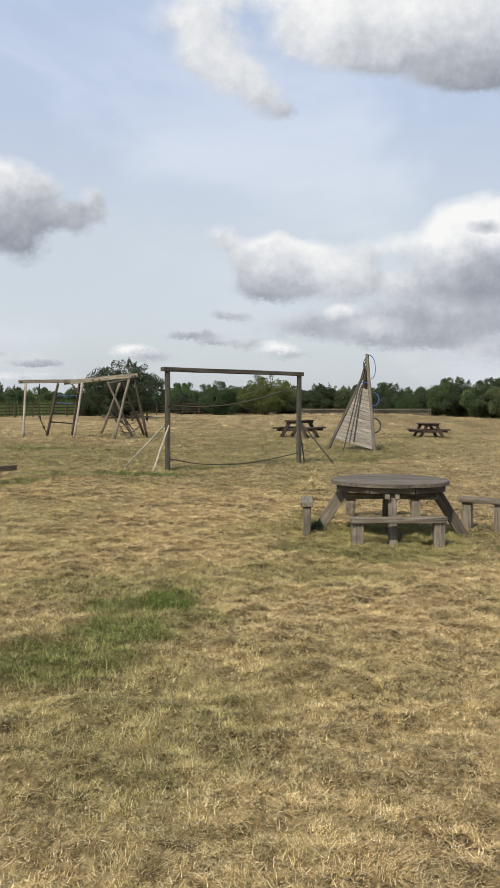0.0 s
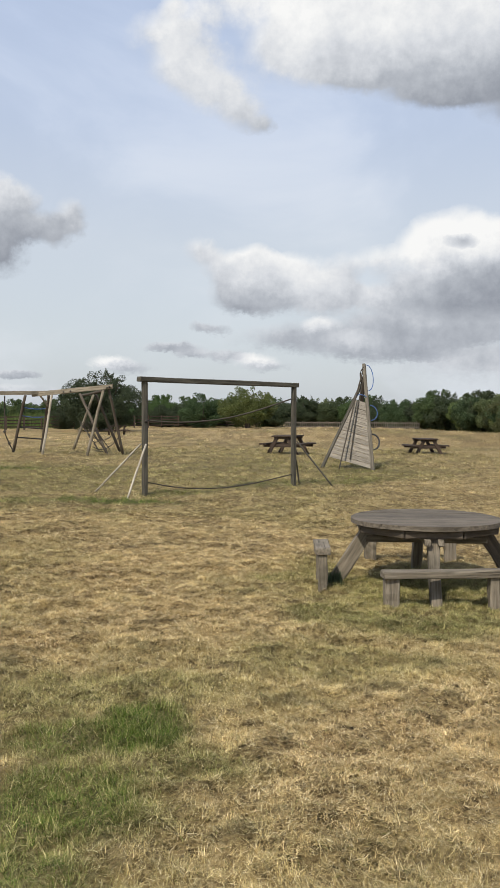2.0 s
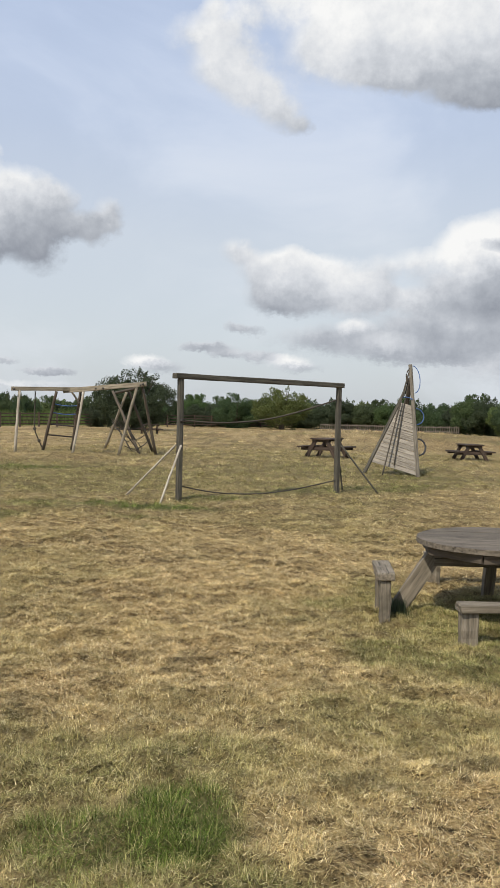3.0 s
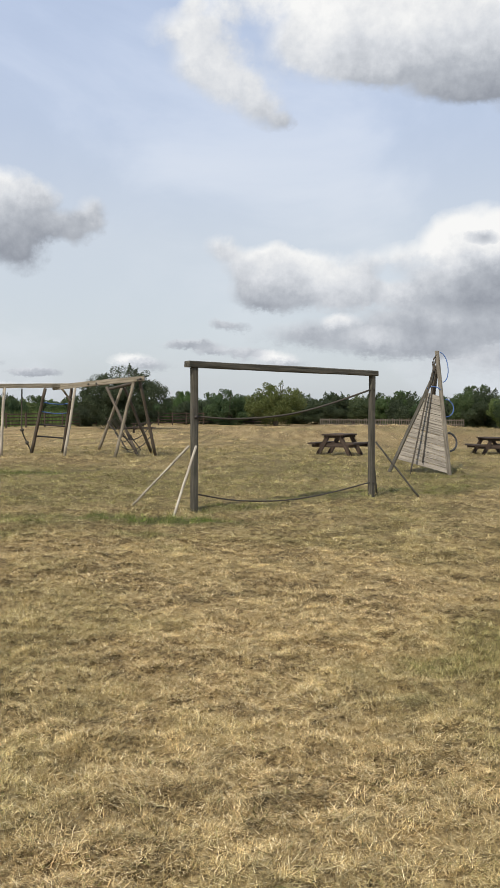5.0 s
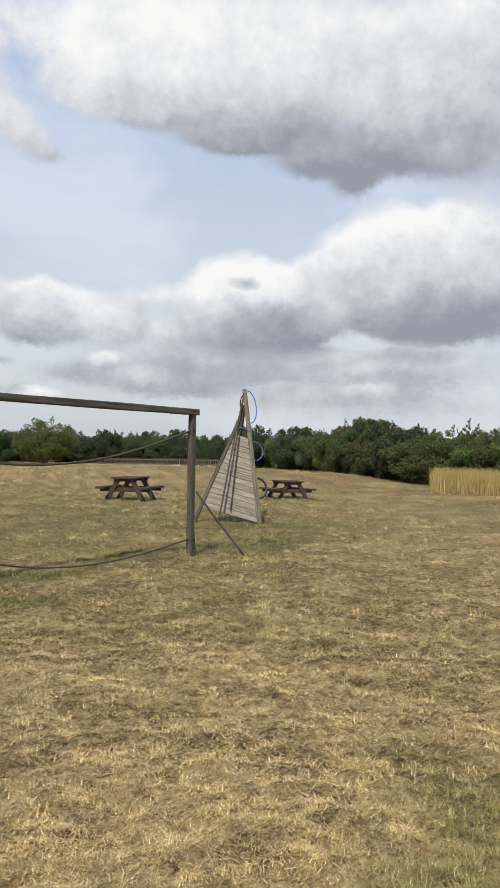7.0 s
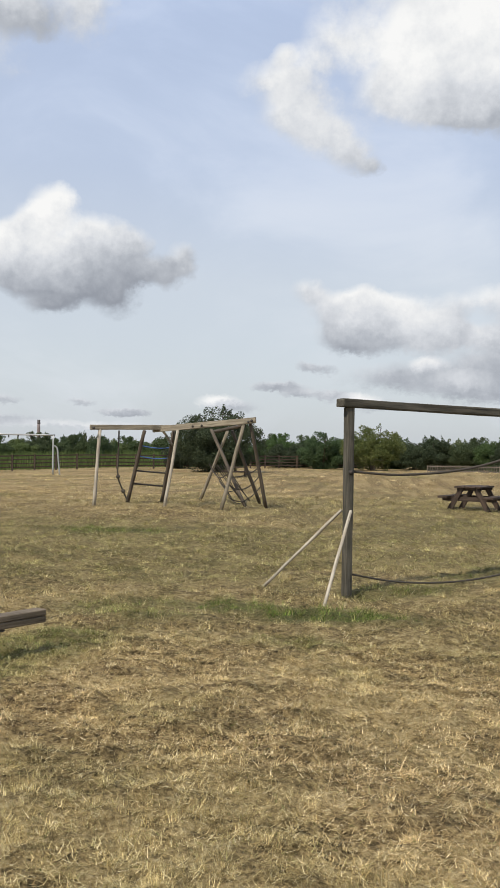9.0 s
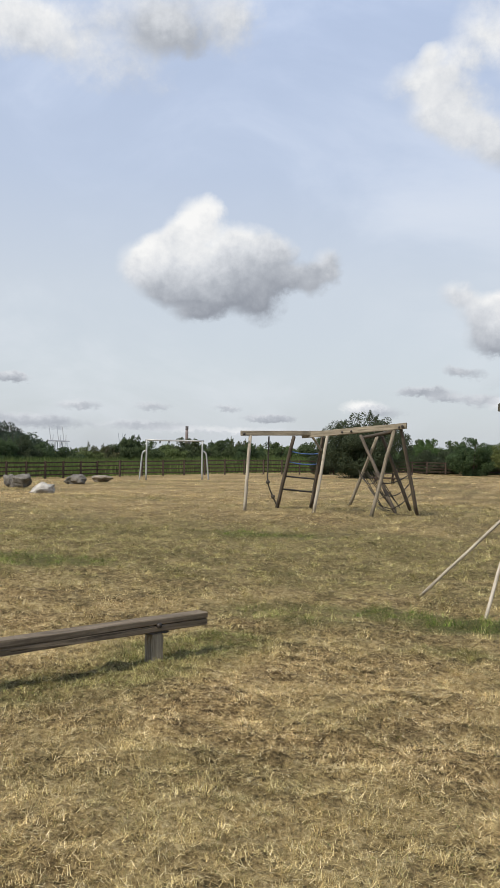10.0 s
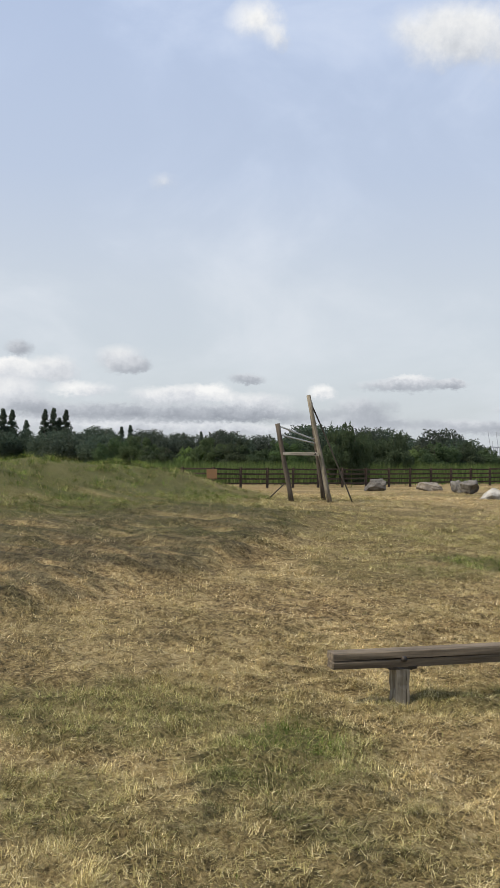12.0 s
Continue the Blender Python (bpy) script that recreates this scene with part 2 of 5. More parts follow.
# the rest of the round, out of view, is as broken as the part in view
for k in range(10):
    puff(76 + k * 24.0 if k < 4 else -50 - (k - 4) * 24.0, 9 + 9 * ((k * 37) % 5) / 4, 8, 3.6, 1.0, 0.0)

parts_of = w.add("ShaderNodeSeparateXYZ", sums)
cloud_sum, shade_sum = parts_of.outputs[0], parts_of.outputs[1]
edge = w.math("ADD", cloud_sum, w.math("ADD", w.math("MULTIPLY", w.math("SUBTRACT", n_mid, 0.52), 0.75),
                                       w.math("MULTIPLY", w.math("SUBTRACT", n_fine, 0.5), 0.38)))
# noise may only eat at clouds, not make new ones in clear sky
edge = w.math("MULTIPLY", edge, w.smooth(cloud_sum, 0.0, 0.16))
edge = w.math("MULTIPLY_ADD", w.math("MULTIPLY", w.math("SUBTRACT", n_tiny, 0.5), low_down), 0.35, edge)
edge = w.math("MULTIPLY", edge, w.smooth(cloud_sum, 0.0, 0.1))
cover = w.smooth(edge, 0.0, 0.82)
tone = w.math("DIVIDE", shade_sum, w.math("ADD", cloud_sum, 0.03))
tone = w.math("ADD", tone, w.math("MULTIPLY", w.math("SUBTRACT", n_mid2, 0.5), 1.5))
tone = w.math("ADD", tone, w.math("MULTIPLY", w.math("SUBTRACT", n_fine, 0.5), 0.6))
tone = w.math("MULTIPLY_ADD", low_down, 0.15, tone)
cloud_col = w.ramp(w.math("MULTIPLY_ADD", tone, 0.42, 0.49, clamp=True),
                   [(0.0, (0.32, 0.345, 0.395)), (0.32, (0.49, 0.52, 0.57)), (0.62, (0.72, 0.745, 0.785)), (0.95, (0.98, 0.98, 0.97))])

air = w.tree.nodes.new("ShaderNodeTexSky")
air.sky_type, air.sun_disc, air.sun_elevation, air.sun_rotation = "NISHITA", False, SUN_EL, SUN_ROT
air.altitude, air.air_density, air.dust_density, air.ozone_density = 0, 1.0, 1.6, 1.4
blue = w.mix(1.0, air.outputs[0], (0.10, 0.10, 0.10, 1), "MULTIPLY")
# thin high haze over the blue, whiter towards the horizon, with faint streaks
veil = w.ramp(w.math("DIVIDE", el_deg, 90.0, clamp=True),
              [(0.0, (0.67, 0.715, 0.765)), (0.06, (0.75, 0.80, 0.85)), (0.12, (0.76, 0.815, 0.885)), (0.2, (0.655, 0.745, 0.915)), (0.31, (0.60, 0.71, 0.94)), (1.0, (0.33, 0.47, 0.82))])
streak = w.noise(w.vec("MULTIPLY", way, (2.0, 2.0, 3.2)), 1.7, 6.0, 0.55, 0.6)
haze = w.math("MULTIPLY_ADD", w.smooth(streak, 0.4, 0.75), 0.2, 0.74)
clear = w.mix(haze, blue, veil)
clear = w.mix(w.math("MULTIPLY", w.smooth(streak, 0.48, 0.8), 0.35), clear, (0.78, 0.82, 0.88, 1))
whole = w.mix(cover, clear, cloud_col)
below = w.smooth(el_deg, -2.5, -0.5)
whole = w.mix(below, (0.12, 0.11, 0.07, 1), whole)
bg = w.add("ShaderNodeBackground", whole, 1.0)
w.add("ShaderNodeOutputWorld", bg.outputs[0])

# ---- materials ----
def material(name):
    m = bpy.data.materials.new(name)
    m.use_nodes = True
    k = Nodes(m.node_tree)
    shader = m.node_tree.nodes["Principled BSDF"]
    return m, k, shader


def set_in(k, shader, name, value):
    if isinstance(value, bpy.types.NodeSocket):
        k.tree.links.new(value, shader.inputs[name])
    else:
        shader.inputs[name].default_value = value


def bump(k, shader, height, strength, distance):
    b = k.add("ShaderNodeBump")
    b.inputs["Strength"].default_value, b.inputs["Distance"].default_value = strength, distance
    k.tree.links.new(height, b.inputs["Height"])
    k.tree.links.new(b.outputs[0], shader.inputs["Normal"])


def wood(name, light, dark, stain, long_axis=2, rough=0.85, speck=0.5):
    """Weathered timber: grain along one axis of the part, checks, grey bloom and stains."""
    m, k, sh = material(name)
    co = k.add("ShaderNodeTexCoord").outputs["Object"]
    rnd = k.add("ShaderNodeObjectInfo").outputs["Random"]
    off = k.vec("ADD", co, k.add("ShaderNodeCombineXYZ", k.math("MULTIPLY", rnd, 17.0), k.math("MULTIPLY", rnd, 31.0), rnd).outputs[0])
    stretch = [38.0, 38.0, 38.0]
    stretch[long_axis] = 2.2
    grain = k.noise(k.vec("MULTIPLY", off, tuple(stretch)), 1.0, 6.0, 0.65, 0.3)
    stretch[long_axis] = 0.9
    check = k.noise(k.vec("MULTIPLY", off, tuple(v * 1.6 if i != long_axis else v for i, v in enumerate(stretch))), 1.0, 3.0, 0.5)
    blot = k.noise(off, 3.4, 5.0, 0.6)
    col = k.mix(k.smooth(grain, 0.32, 0.68), dark, light)
    col = k.mix(k.math("MULTIPLY", k.smooth(blot, 0.5, 0.72), speck), col, stain)
    col = k.mix(k.math("MULTIPLY", k.smooth(check, 0.64, 0.70), 0.75), col, tuple(c * 0.25 for c in dark))
    hsv = k.add("ShaderNodeHueSaturation", 0.5, 1.0, k.math("MULTIPLY_ADD", rnd, 0.3, 0.85), 1.0, col)
    set_in(k, sh, "Base Color", hsv.outputs[0])
    set_in(k, sh, "Roughness", k.math("MULTIPLY_ADD", grain, 0.2, rough - 0.1))
    sh.inputs["Specular IOR Level"].default_value = 0.25
    bump(k, sh, k.math("SUBTRACT", grain, k.smooth(check, 0.62, 0.70)), 0.6, 0.004)
    return m


# grain runs along each part's own length, which is its local x
W_GREY = wood("weathered_grey_timber", (0.31, 0.267, 0.195), (0.145, 0.122, 0.085), (0.085, 0.075, 0.052), 0)
W_OLD = wood("old_brown_grey_timber", (0.24, 0.203, 0.15), (0.11, 0.092, 0.066), (0.065, 0.058, 0.04), 0, speck=0.7)
W_PALE = wood("bleached_timber", (0.50, 0.445, 0.35), (0.27, 0.235, 0.18), (0.14, 0.125, 0.095), 0, speck=0.4)
W_WALL = wood("grey_wall_boards", (0.30, 0.268, 0.215), (0.155, 0.135, 0.107), (0.085, 0.074, 0.058), 0, speck=0.4)
W_TOP = wood("silvered_tabletop_timber", (0.17, 0.142, 0.106), (0.075, 0.062, 0.046), (0.045, 0.038, 0.028), 0)
W_DARK = wood("dark_brown_stained_timber", (0.085, 0.06, 0.045), (0.04, 0.028, 0.02), (0.13, 0.11, 0.09), 0, speck=0.25)
W_POLE = wood("dark_weathered_pole", (0.125, 0.10, 0.074), (0.06, 0.048, 0.035), (0.04, 0.035, 0.026), 0)
W_GOAL = wood("olive_grey_timber", (0.115, 0.104, 0.08), (0.05, 0.046, 0.035), (0.036, 0.036, 0.026), 0)
W_BEAM = wood("brown_grey_sleeper", (0.20, 0.158, 0.108), (0.09, 0.07, 0.047), (0.045, 0.037, 0.026), 0)
W_PICKET = wood("pale_picket_timber", (0.21, 0.18, 0.14), (0.12, 0.10, 0.078), (0.08, 0.068, 0.052), 0, speck=0.3)


def plain(name, col, rough, metal=0.0, grime=(0.1, 0.08, 0.06), amount=0.4, scale=9.0):
    m, k, sh = material(name)
    co = k.add("ShaderNodeTexCoord").outputs["Object"]
    n1 = k.noise(co, scale, 5.0, 0.6)
    n2 = k.noise(co, scale * 9, 3.0, 0.6)
    c = k.mix(k.math("MULTIPLY", k.smooth(n1, 0.45, 0.75), amount), col, grime)
    set_in(k, sh, "Base Color", c)
    sh.inputs["Metallic"].default_value = metal
    set_in(k, sh, "Roughness", k.math("MULTIPLY_ADD", n2, 0.25, rough - 0.12))
    bump(k, sh, n2, 0.15, 0.002)
    return m


ROPE = plain("weathered_rope", (0.055, 0.046, 0.034), 0.95, 0, (0.10, 0.082, 0.06), 0.4, 30)
BLUE = plain("faded_blue_rope", (0.04, 0.10, 0.27), 0.6, 0, (0.2, 0.24, 0.3), 0.4, 20)
RUBBER = plain("black_rubber", (0.018, 0.018, 0.02), 0.6, 0, (0.09, 0.085, 0.075), 0.4, 12)
STEEL = plain("galvanised_steel", (0.42, 0.43, 0.42), 0.5, 0.6, (0.5, 0.48, 0.44), 0.5, 8)
RUST = plain("rusty_steel", (0.10, 0.055, 0.03), 0.8, 0.3, (0.16, 0.09, 0.05), 0.5, 20)
BOLT = plain("dark_bolt_steel", (0.05, 0.045, 0.04), 0.6, 0.5, (0.15, 0.1, 0.07), 0.4, 30)
W_POST = wood("grey_brown_post", (0.165, 0.145, 0.112), (0.08, 0.069, 0.052), (0.06, 0.052, 0.038), 0)
SIGN = plain("orange_brown_board", (0.22, 0.12, 0.05), 0.7, 0, (0.2, 0.12, 0.07), 0.5, 5)
# the cranes' pale blue-grey has the haze of distance painted in
FAR_STEEL = plain("haze_tinted_crane_steel", (0.30, 0.33, 0.38), 0.8, 0, (0.36, 0.39, 0.43), 0.4, 0.1)
BRICK = plain("far_brick_chimney", (0.17, 0.14, 0.135), 0.9, 0, (0.12, 0.11, 0.11), 0.5, 0.3)
CAP = plain("far_chimney_cap", (0.09, 0.085, 0.09), 0.9, 0, (0.14, 0.13, 0.13), 0.4, 0.3)


def stone(name, base, low, high):
    m, k, sh = material(name)
    co = k.add("ShaderNodeTexCoord").outputs["Object"]
    rnd = k.add("ShaderNodeObjectInfo").outputs["Random"]
    off = k.vec("ADD", co, k.add("ShaderNodeCombineXYZ", k.math("MULTIPLY", rnd, 13.0), rnd, 0.0).outputs[0])
    n1, n2 = k.noise(off, 2.2, 8.0, 0.62), k.noise(off, 14.0, 6.0, 0.7)
    c = k.mix(k.smooth(n1, 0.35, 0.65), low, base)
    c = k.mix(k.math("MULTIPLY", k.smooth(n2, 0.5, 0.8), 0.6), c, high)
    set_in(k, sh, "Base Color", c)
    sh.inputs["Roughness"].default_value = 0.92
    bump(k, sh, k.math("ADD", n1, k.math("MULTIPLY", n2, 0.35)), 0.9, 0.06)
    return m


ROCK_GREY = stone("lichened_grey_rock", (0.16, 0.145, 0.12), (0.07, 0.062, 0.05), (0.25, 0.23, 0.19))
ROCK_PALE = stone("pale_limestone_rock", (0.48, 0.45, 0.39), (0.24, 0.22, 0.18), (0.62, 0.59, 0.54))
ROCK_TAN = stone("tan_rock", (0.24, 0.205, 0.155), (0.10, 0.082, 0.062), (0.36, 0.32, 0.26))


def leafy(name, a, b, c, rough=0.6):
    """Leaves: each one its own tint, a little light let through."""
    m, k, sh = material(name)
    geo = k.add("ShaderNodeNewGeometry")
    rnd = k.add("ShaderNodeObjectInfo").outputs["Random"]
    isl = geo.outputs["Random Per Island"]
    col = k.ramp(isl, [(0.0, a), (0.55, b), (1.0, c)])
    big = k.noise(geo.outputs["Position"], 0.55, 3.0, 0.5)
    col = k.mix(k.math("MULTIPLY", k.smooth(big, 0.4, 0.7), 0.4), col, c)
    hsv = k.add("ShaderNodeHueSaturation", k.math("MULTIPLY_ADD", rnd, 0.03, 0.485), k.math("MULTIPLY_ADD", rnd, 0.3, 0.85), k.math("MULTIPLY_ADD", rnd, 0.4, 0.8), 1.0, col)
    set_in(k, sh, "Base Color", hsv.outputs[0])
    sh.inputs["Roughness"].default_value = rough
    sh.inputs["Specular IOR Level"].default_value = 0.08
    back = k.add("ShaderNodeBsdfTranslucent", hsv.outputs[0])
    both = k.add("ShaderNodeMixShader", 0.42, sh.outputs[0], back.outputs[0])
    k.tree.links.new(both.outputs[0], m.node_tree.nodes["Material Output"].inputs[0])
    return m


LEAF = leafy("hedge_leaves", (0.073, 0.101, 0.047), (0.085, 0.116, 0.051), (0.104, 0.138, 0.061))
LEAF_DARK = leafy("dark_thorn_leaves", (0.064, 0.086, 0.047), (0.073, 0.098, 0.051), (0.087, 0.116, 0.058))
LEAF_BRIGHT = leafy("bright_hedge_leaves", (0.116, 0.158, 0.057), (0.140, 0.184, 0.068), (0.176, 0.221, 0.083))
LEAF_OLIVE = leafy("olive_leaves", (0.085, 0.104, 0.036), (0.120, 0.140, 0.049), (0.169, 0.182, 0.072))
LEAF_HAW = leafy("hawthorn_leaves", (0.086, 0.101, 0.043), (0.108, 0.125, 0.051), (0.143, 0.153, 0.065))
# far leaves: the greyish blue of distant haze is mixed into their colours
LEAF_FAR = leafy("hazed_distant_leaves", (0.058, 0.078, 0.058), (0.072, 0.095, 0.068), (0.094, 0.117, 0.078))
REED = leafy("reed_blades", (0.065, 0.091, 0.033), (0.104, 0.137, 0.049), (0.169, 0.182, 0.078))
TALL = leafy("tall_golden_grass", (0.34, 0.25, 0.10), (0.46, 0.35, 0.16), (0.56, 0.45, 0.23))
BARK = wood("bark", (0.12, 0.1, 0.075), (0.06, 0.05, 0.04), (0.09, 0.095, 0.06), 2, 0.95)

# turf: the dry and green shares are written on the mesh, from the same plan for sward and soil
def turf(name, soil):
    m, k, sh = material(name)
    geo = k.add("ShaderNodeNewGeometry")
    at = geo.outputs["Position"]

    def share(n):
        a = k.tree.nodes.new("ShaderNodeAttribute")
        a.attribute_name = n
        return a.outputs["Fac"]

    green, straw, loose = share("green"), share("straw"), share("hay")
    if soil:
        flat = k.vec("MULTIPLY", at, (1.0, 1.0, 0.0))
        fine = k.noise(flat, 40.0, 5.0, 0.7)
        mid = k.noise(flat, 12.0, 5.0, 0.68)
        wide = k.noise(flat, 0.5, 5.0, 0.6)
        lit = k.math("ADD", k.math("MULTIPLY", fine, 0.45), k.math("ADD", k.math("MULTIPLY", mid, 0.55), k.math("MULTIPLY", straw, 0.10)))
        col = k.ramp(lit, [(0.40, (0.05, 0.034, 0.016)), (0.49, (0.19, 0.13, 0.058)), (0.57, (0.42, 0.30, 0.135)), (0.66, (0.67, 0.515, 0.26)), (0.78, (0.84, 0.69, 0.41))])
        hay = k.ramp(lit, [(0.40, (0.03, 0.023, 0.013)), (0.5, (0.09, 0.07, 0.036)), (0.58, (0.17, 0.137, 0.068)), (0.70, (0.34, 0.28, 0.15))])
        col = k.mix(k.math("MULTIPLY", loose, 1.0, clamp=True), col, hay)
        col = k.mix(k.math("MULTIPLY", k.smooth(wide, 0.46, 0.7), 0.4), col, k.mix(0.5, col, (0.22, 0.20, 0.08)))
        grass = k.ramp(fine, [(0.3, (0.05, 0.064, 0.018)), (0.7, (0.15, 0.165, 0.05))])
        col = k.mix(k.math("MULTIPLY", green, k.math("MULTIPLY_ADD", mid, 0.7, 0.45), clamp=True), col, grass)
        bump(k, sh, k.math("ADD", fine, k.math("MULTIPLY", mid, 2.5)), 1.0, 0.06)
        set_in(k, sh, "Base Color", col)
    else:
        isl = geo.outputs["Random Per Island"]
        dry = k.ramp(isl, [(0.0, (0.23, 0.145, 0.066)), (0.3, (0.42, 0.29, 0.135)), (0.6, (0.57, 0.42, 0.20)), (0.85, (0.73, 0.575, 0.305)), (1.0, (0.87, 0.75, 0.48))])
        gold = k.ramp(isl, [(0.0, (0.55, 0.39, 0.165)), (0.5, (0.75, 0.575, 0.27)), (1.0, (0.90, 0.765, 0.46))])
        hay = k.ramp(isl, [(0.0, (0.06, 0.044, 0.022)), (0.4, (0.135, 0.105, 0.052)), (0.75, (0.22, 0.178, 0.092)), (1.0, (0.42, 0.35, 0.20))])
        lush = k.ramp(isl, [(0.0, (0.05, 0.085, 0.012)), (0.45, (0.105, 0.165, 0.025)), (0.8, (0.18, 0.225, 0.048)), (1.0, (0.44, 0.37, 0.16))])
        col = k.mix(straw, dry, gold)
        col = k.mix(k.math("MULTIPLY", loose, 1.0, clamp=True), col, hay)
        col = k.mix(k.math("MULTIPLY", green, 1.15, clamp=True), col, lush)
        hsv = k.add("ShaderNodeHueSaturation", 0.5, 1.0, k.math("MULTIPLY_ADD", share("tint"), 1.10, 0.36), 1.0, col)
        col = hsv.outputs[0]
        set_in(k, sh, "Base Color", col)
    sh.inputs["Roughness"].default_value = 0.85
    sh.inputs["Specular IOR Level"].default_value = 0.15
    if not soil:
        back = k.add("ShaderNodeBsdfTranslucent", col)
        both = k.add("ShaderNodeMixShader", 0.22, sh.outputs[0], back.outputs[0])
        k.tree.links.new(both.outputs[0], m.node_tree.nodes["Material Output"].inputs[0])
    return m


SOIL = turf("mown_field", True)
BLADE = turf("cut_grass_blades", False)

# ---- the lie of the land ----
def value_noise(x, y, seed):
    """Smooth lattice noise, 0 to 1, for arrays of places."""
    x, y = np.asarray(x, float), np.asarray(y, float)
    xi, yi = np.floor(x).astype(np.int64), np.floor(y).astype(np.int64)
    fx, fy = x - xi, y - yi
    fx, fy = fx * fx * (3 - 2 * fx), fy * fy * (3 - 2 * fy)

    def corner(a, b):
        n = (a * 374761393 + b * 668265263 + seed * 2147483647) & 0xFFFFFFFF
        n = ((n ^ (n >> 13)) * 1274126177) & 0xFFFFFFFF
        return ((n ^ (n >> 16)) & 0xFFFF) / 65535.0

    return ((corner(xi, yi) * (1 - fx) + corner(xi + 1, yi) * fx) * (1 - fy)
            + (corner(xi, yi + 1) * (1 - fx) + corner(xi + 1, yi + 1) * fx) * fy)


def fractal(x, y, scale, seed, octaves=4):
    total, amp, norm = 0.0, 1.0, 0.0
    for o in range(octaves):
        total = total + amp * value_noise(np.asarray(x) * scale * 2 ** o, np.asarray(y) * scale * 2 ** o, seed + o)
        norm, amp = norm + amp, amp * 0.55
    return total / norm


def step(v, lo, hi):
    u = np.clip((v - lo) / (hi - lo), 0, 1)
    return u * u * (3 - 2 * u)


def hump(x, y, cx, cy, sx, sy, turn=0.0):
    c, s = math.cos(radians(turn)), math.sin(radians(turn))
    dx, dy = x - cx, y - cy
    return np.exp(-(((c * dx + s * dy) / sx) ** 2 + ((-s * dx + c * dy) / sy) ** 2))


def height(x, y):
    """A field that rises gently away from the start and to the left, levels out, with two grassed mounds."""
    x, y = np.asarray(x, float), np.asarray(y, float)
    slope = -0.02095 * x + 0.01397 * y
    far = step(np.hypot(x + 2, y - 9), 19, 37)
    z = slope * (1 - far) + (0.22 - 0.4 * step(-x, 16, 34)) * far
    z = z + 0.77 * hump(x, y, 7.0, 49.0, 12.5, 8.5, 14)
    z = z + 1.05 * hump(x, y, -22.0, 20.0, 4.0, 4.6, 20) + 0.6 * hump(x, y, -20.6, 25.0, 2.2, 2.4)
    z = z + 0.05 * (fractal(x, y, 0.35, 3, 3) - 0.5) * step(np.hypot(x, y - 8), 0, 6)
    z = z + 0.42 * (fractal(x, y, 1.1, 31, 3) - 0.5) * hump(x, y, -20.5, 21.0, 5.0, 6.0)
    z = z + 0.30 * (fractal(x, y, 2.3, 37, 2) - 0.5) * hump(x, y, -19.5, 20.0, 4.5, 5.0)
    z = z - 0.05 * hump(x, y, 2.2, 10.8, 2.8, 2.8)
    near = 1 - step(np.hypot(x + 2, y - 12), 14, 30)
    return z + near * (0.05 * (fractal(x, y, 2.1, 9, 3) - 0.5) + 0.10 * (fractal(x, y, 7.5, 12, 3) - 0.5) + 0.03 * hay_share(x, y) + drift(x, y) * (0.05 + 0.22 * fractal(x, y, 3.2, 71, 2)))


def hay_share(x, y):
    """Where loose cut hay lies in heaps and drifts."""
    lean = 0.03 * np.exp(-(np.hypot(x - 0.8, y - 4.0) / 4.5) ** 2) 
    heaps = np.maximum(drift(x, y), 0.5 * np.exp(-(np.hypot(x + 4.75, y - 11.6) / 0.6) ** 2))
    return step(fractal(x, y * 1.2, 3.6, 87, 4) + lean + 0.32 * heaps, 0.62, 0.80) * (0.4 + 0.6 * heaps)


def drift(x, y):
    """The broad sheet of raked brown hay between the beam and the mound."""
    rim = -8.9 - 0.5 * step(y, 13, 17) - 2.2 * step(y, 17, 21.5) + 1.1 * (fractal(x, y, 0.9, 57, 3) - 0.5)
    return step(rim - x, -0.2, 0.5) * (1 - step(y, 21, 24)) * step(x, -18.0, -15.0) * step(y, 9.0, 11.5)


def on_ground(x, y, sink=0.0):
    return float(height(x, y)) - sink


def patch(x, y, cx, cy, sx, sy, turn, frayed):
    h = hump(x, y, cx, cy, sx, sy, turn)
    return np.clip(h * 1.5 + frayed * np.sqrt(h), 0, 1)


def green_share(x, y):
    """Where the turf is still green."""
    g = (0.2 + 0.16 * step(y, 14, 19)) * step(fractal(x * 0.8, y, 0.5, 41, 4), 0.50, 0.70)
    frayed = (fractal(x, y, 2.2, 21, 3) - 0.5) * 1.4 + (fractal(x * 0.6, y, 0.7, 25, 3) - 0.5) * 1.6 * step(y, 15, 20)
    for cx, cy, sx, sy, turn, amount in GREEN:
        g = np.maximum(g, amount * patch(x, y, cx, cy, sx, sy, turn, frayed))
    return np.clip(g, 0, 1)


def straw_share(x, y):
    """Where pale stubble stands; faintly in the rows of the mower."""
    rows = 0.05 * np.sin((x * 0.25 + y) * 2 * math.pi / 2.3 + 3 * fractal(x, y, 0.3, 77, 2))
    return 0.2 + 0.62 * step(fractal(x, y * 1.3, 2.4, 63, 4) + rows, 0.38, 0.66)


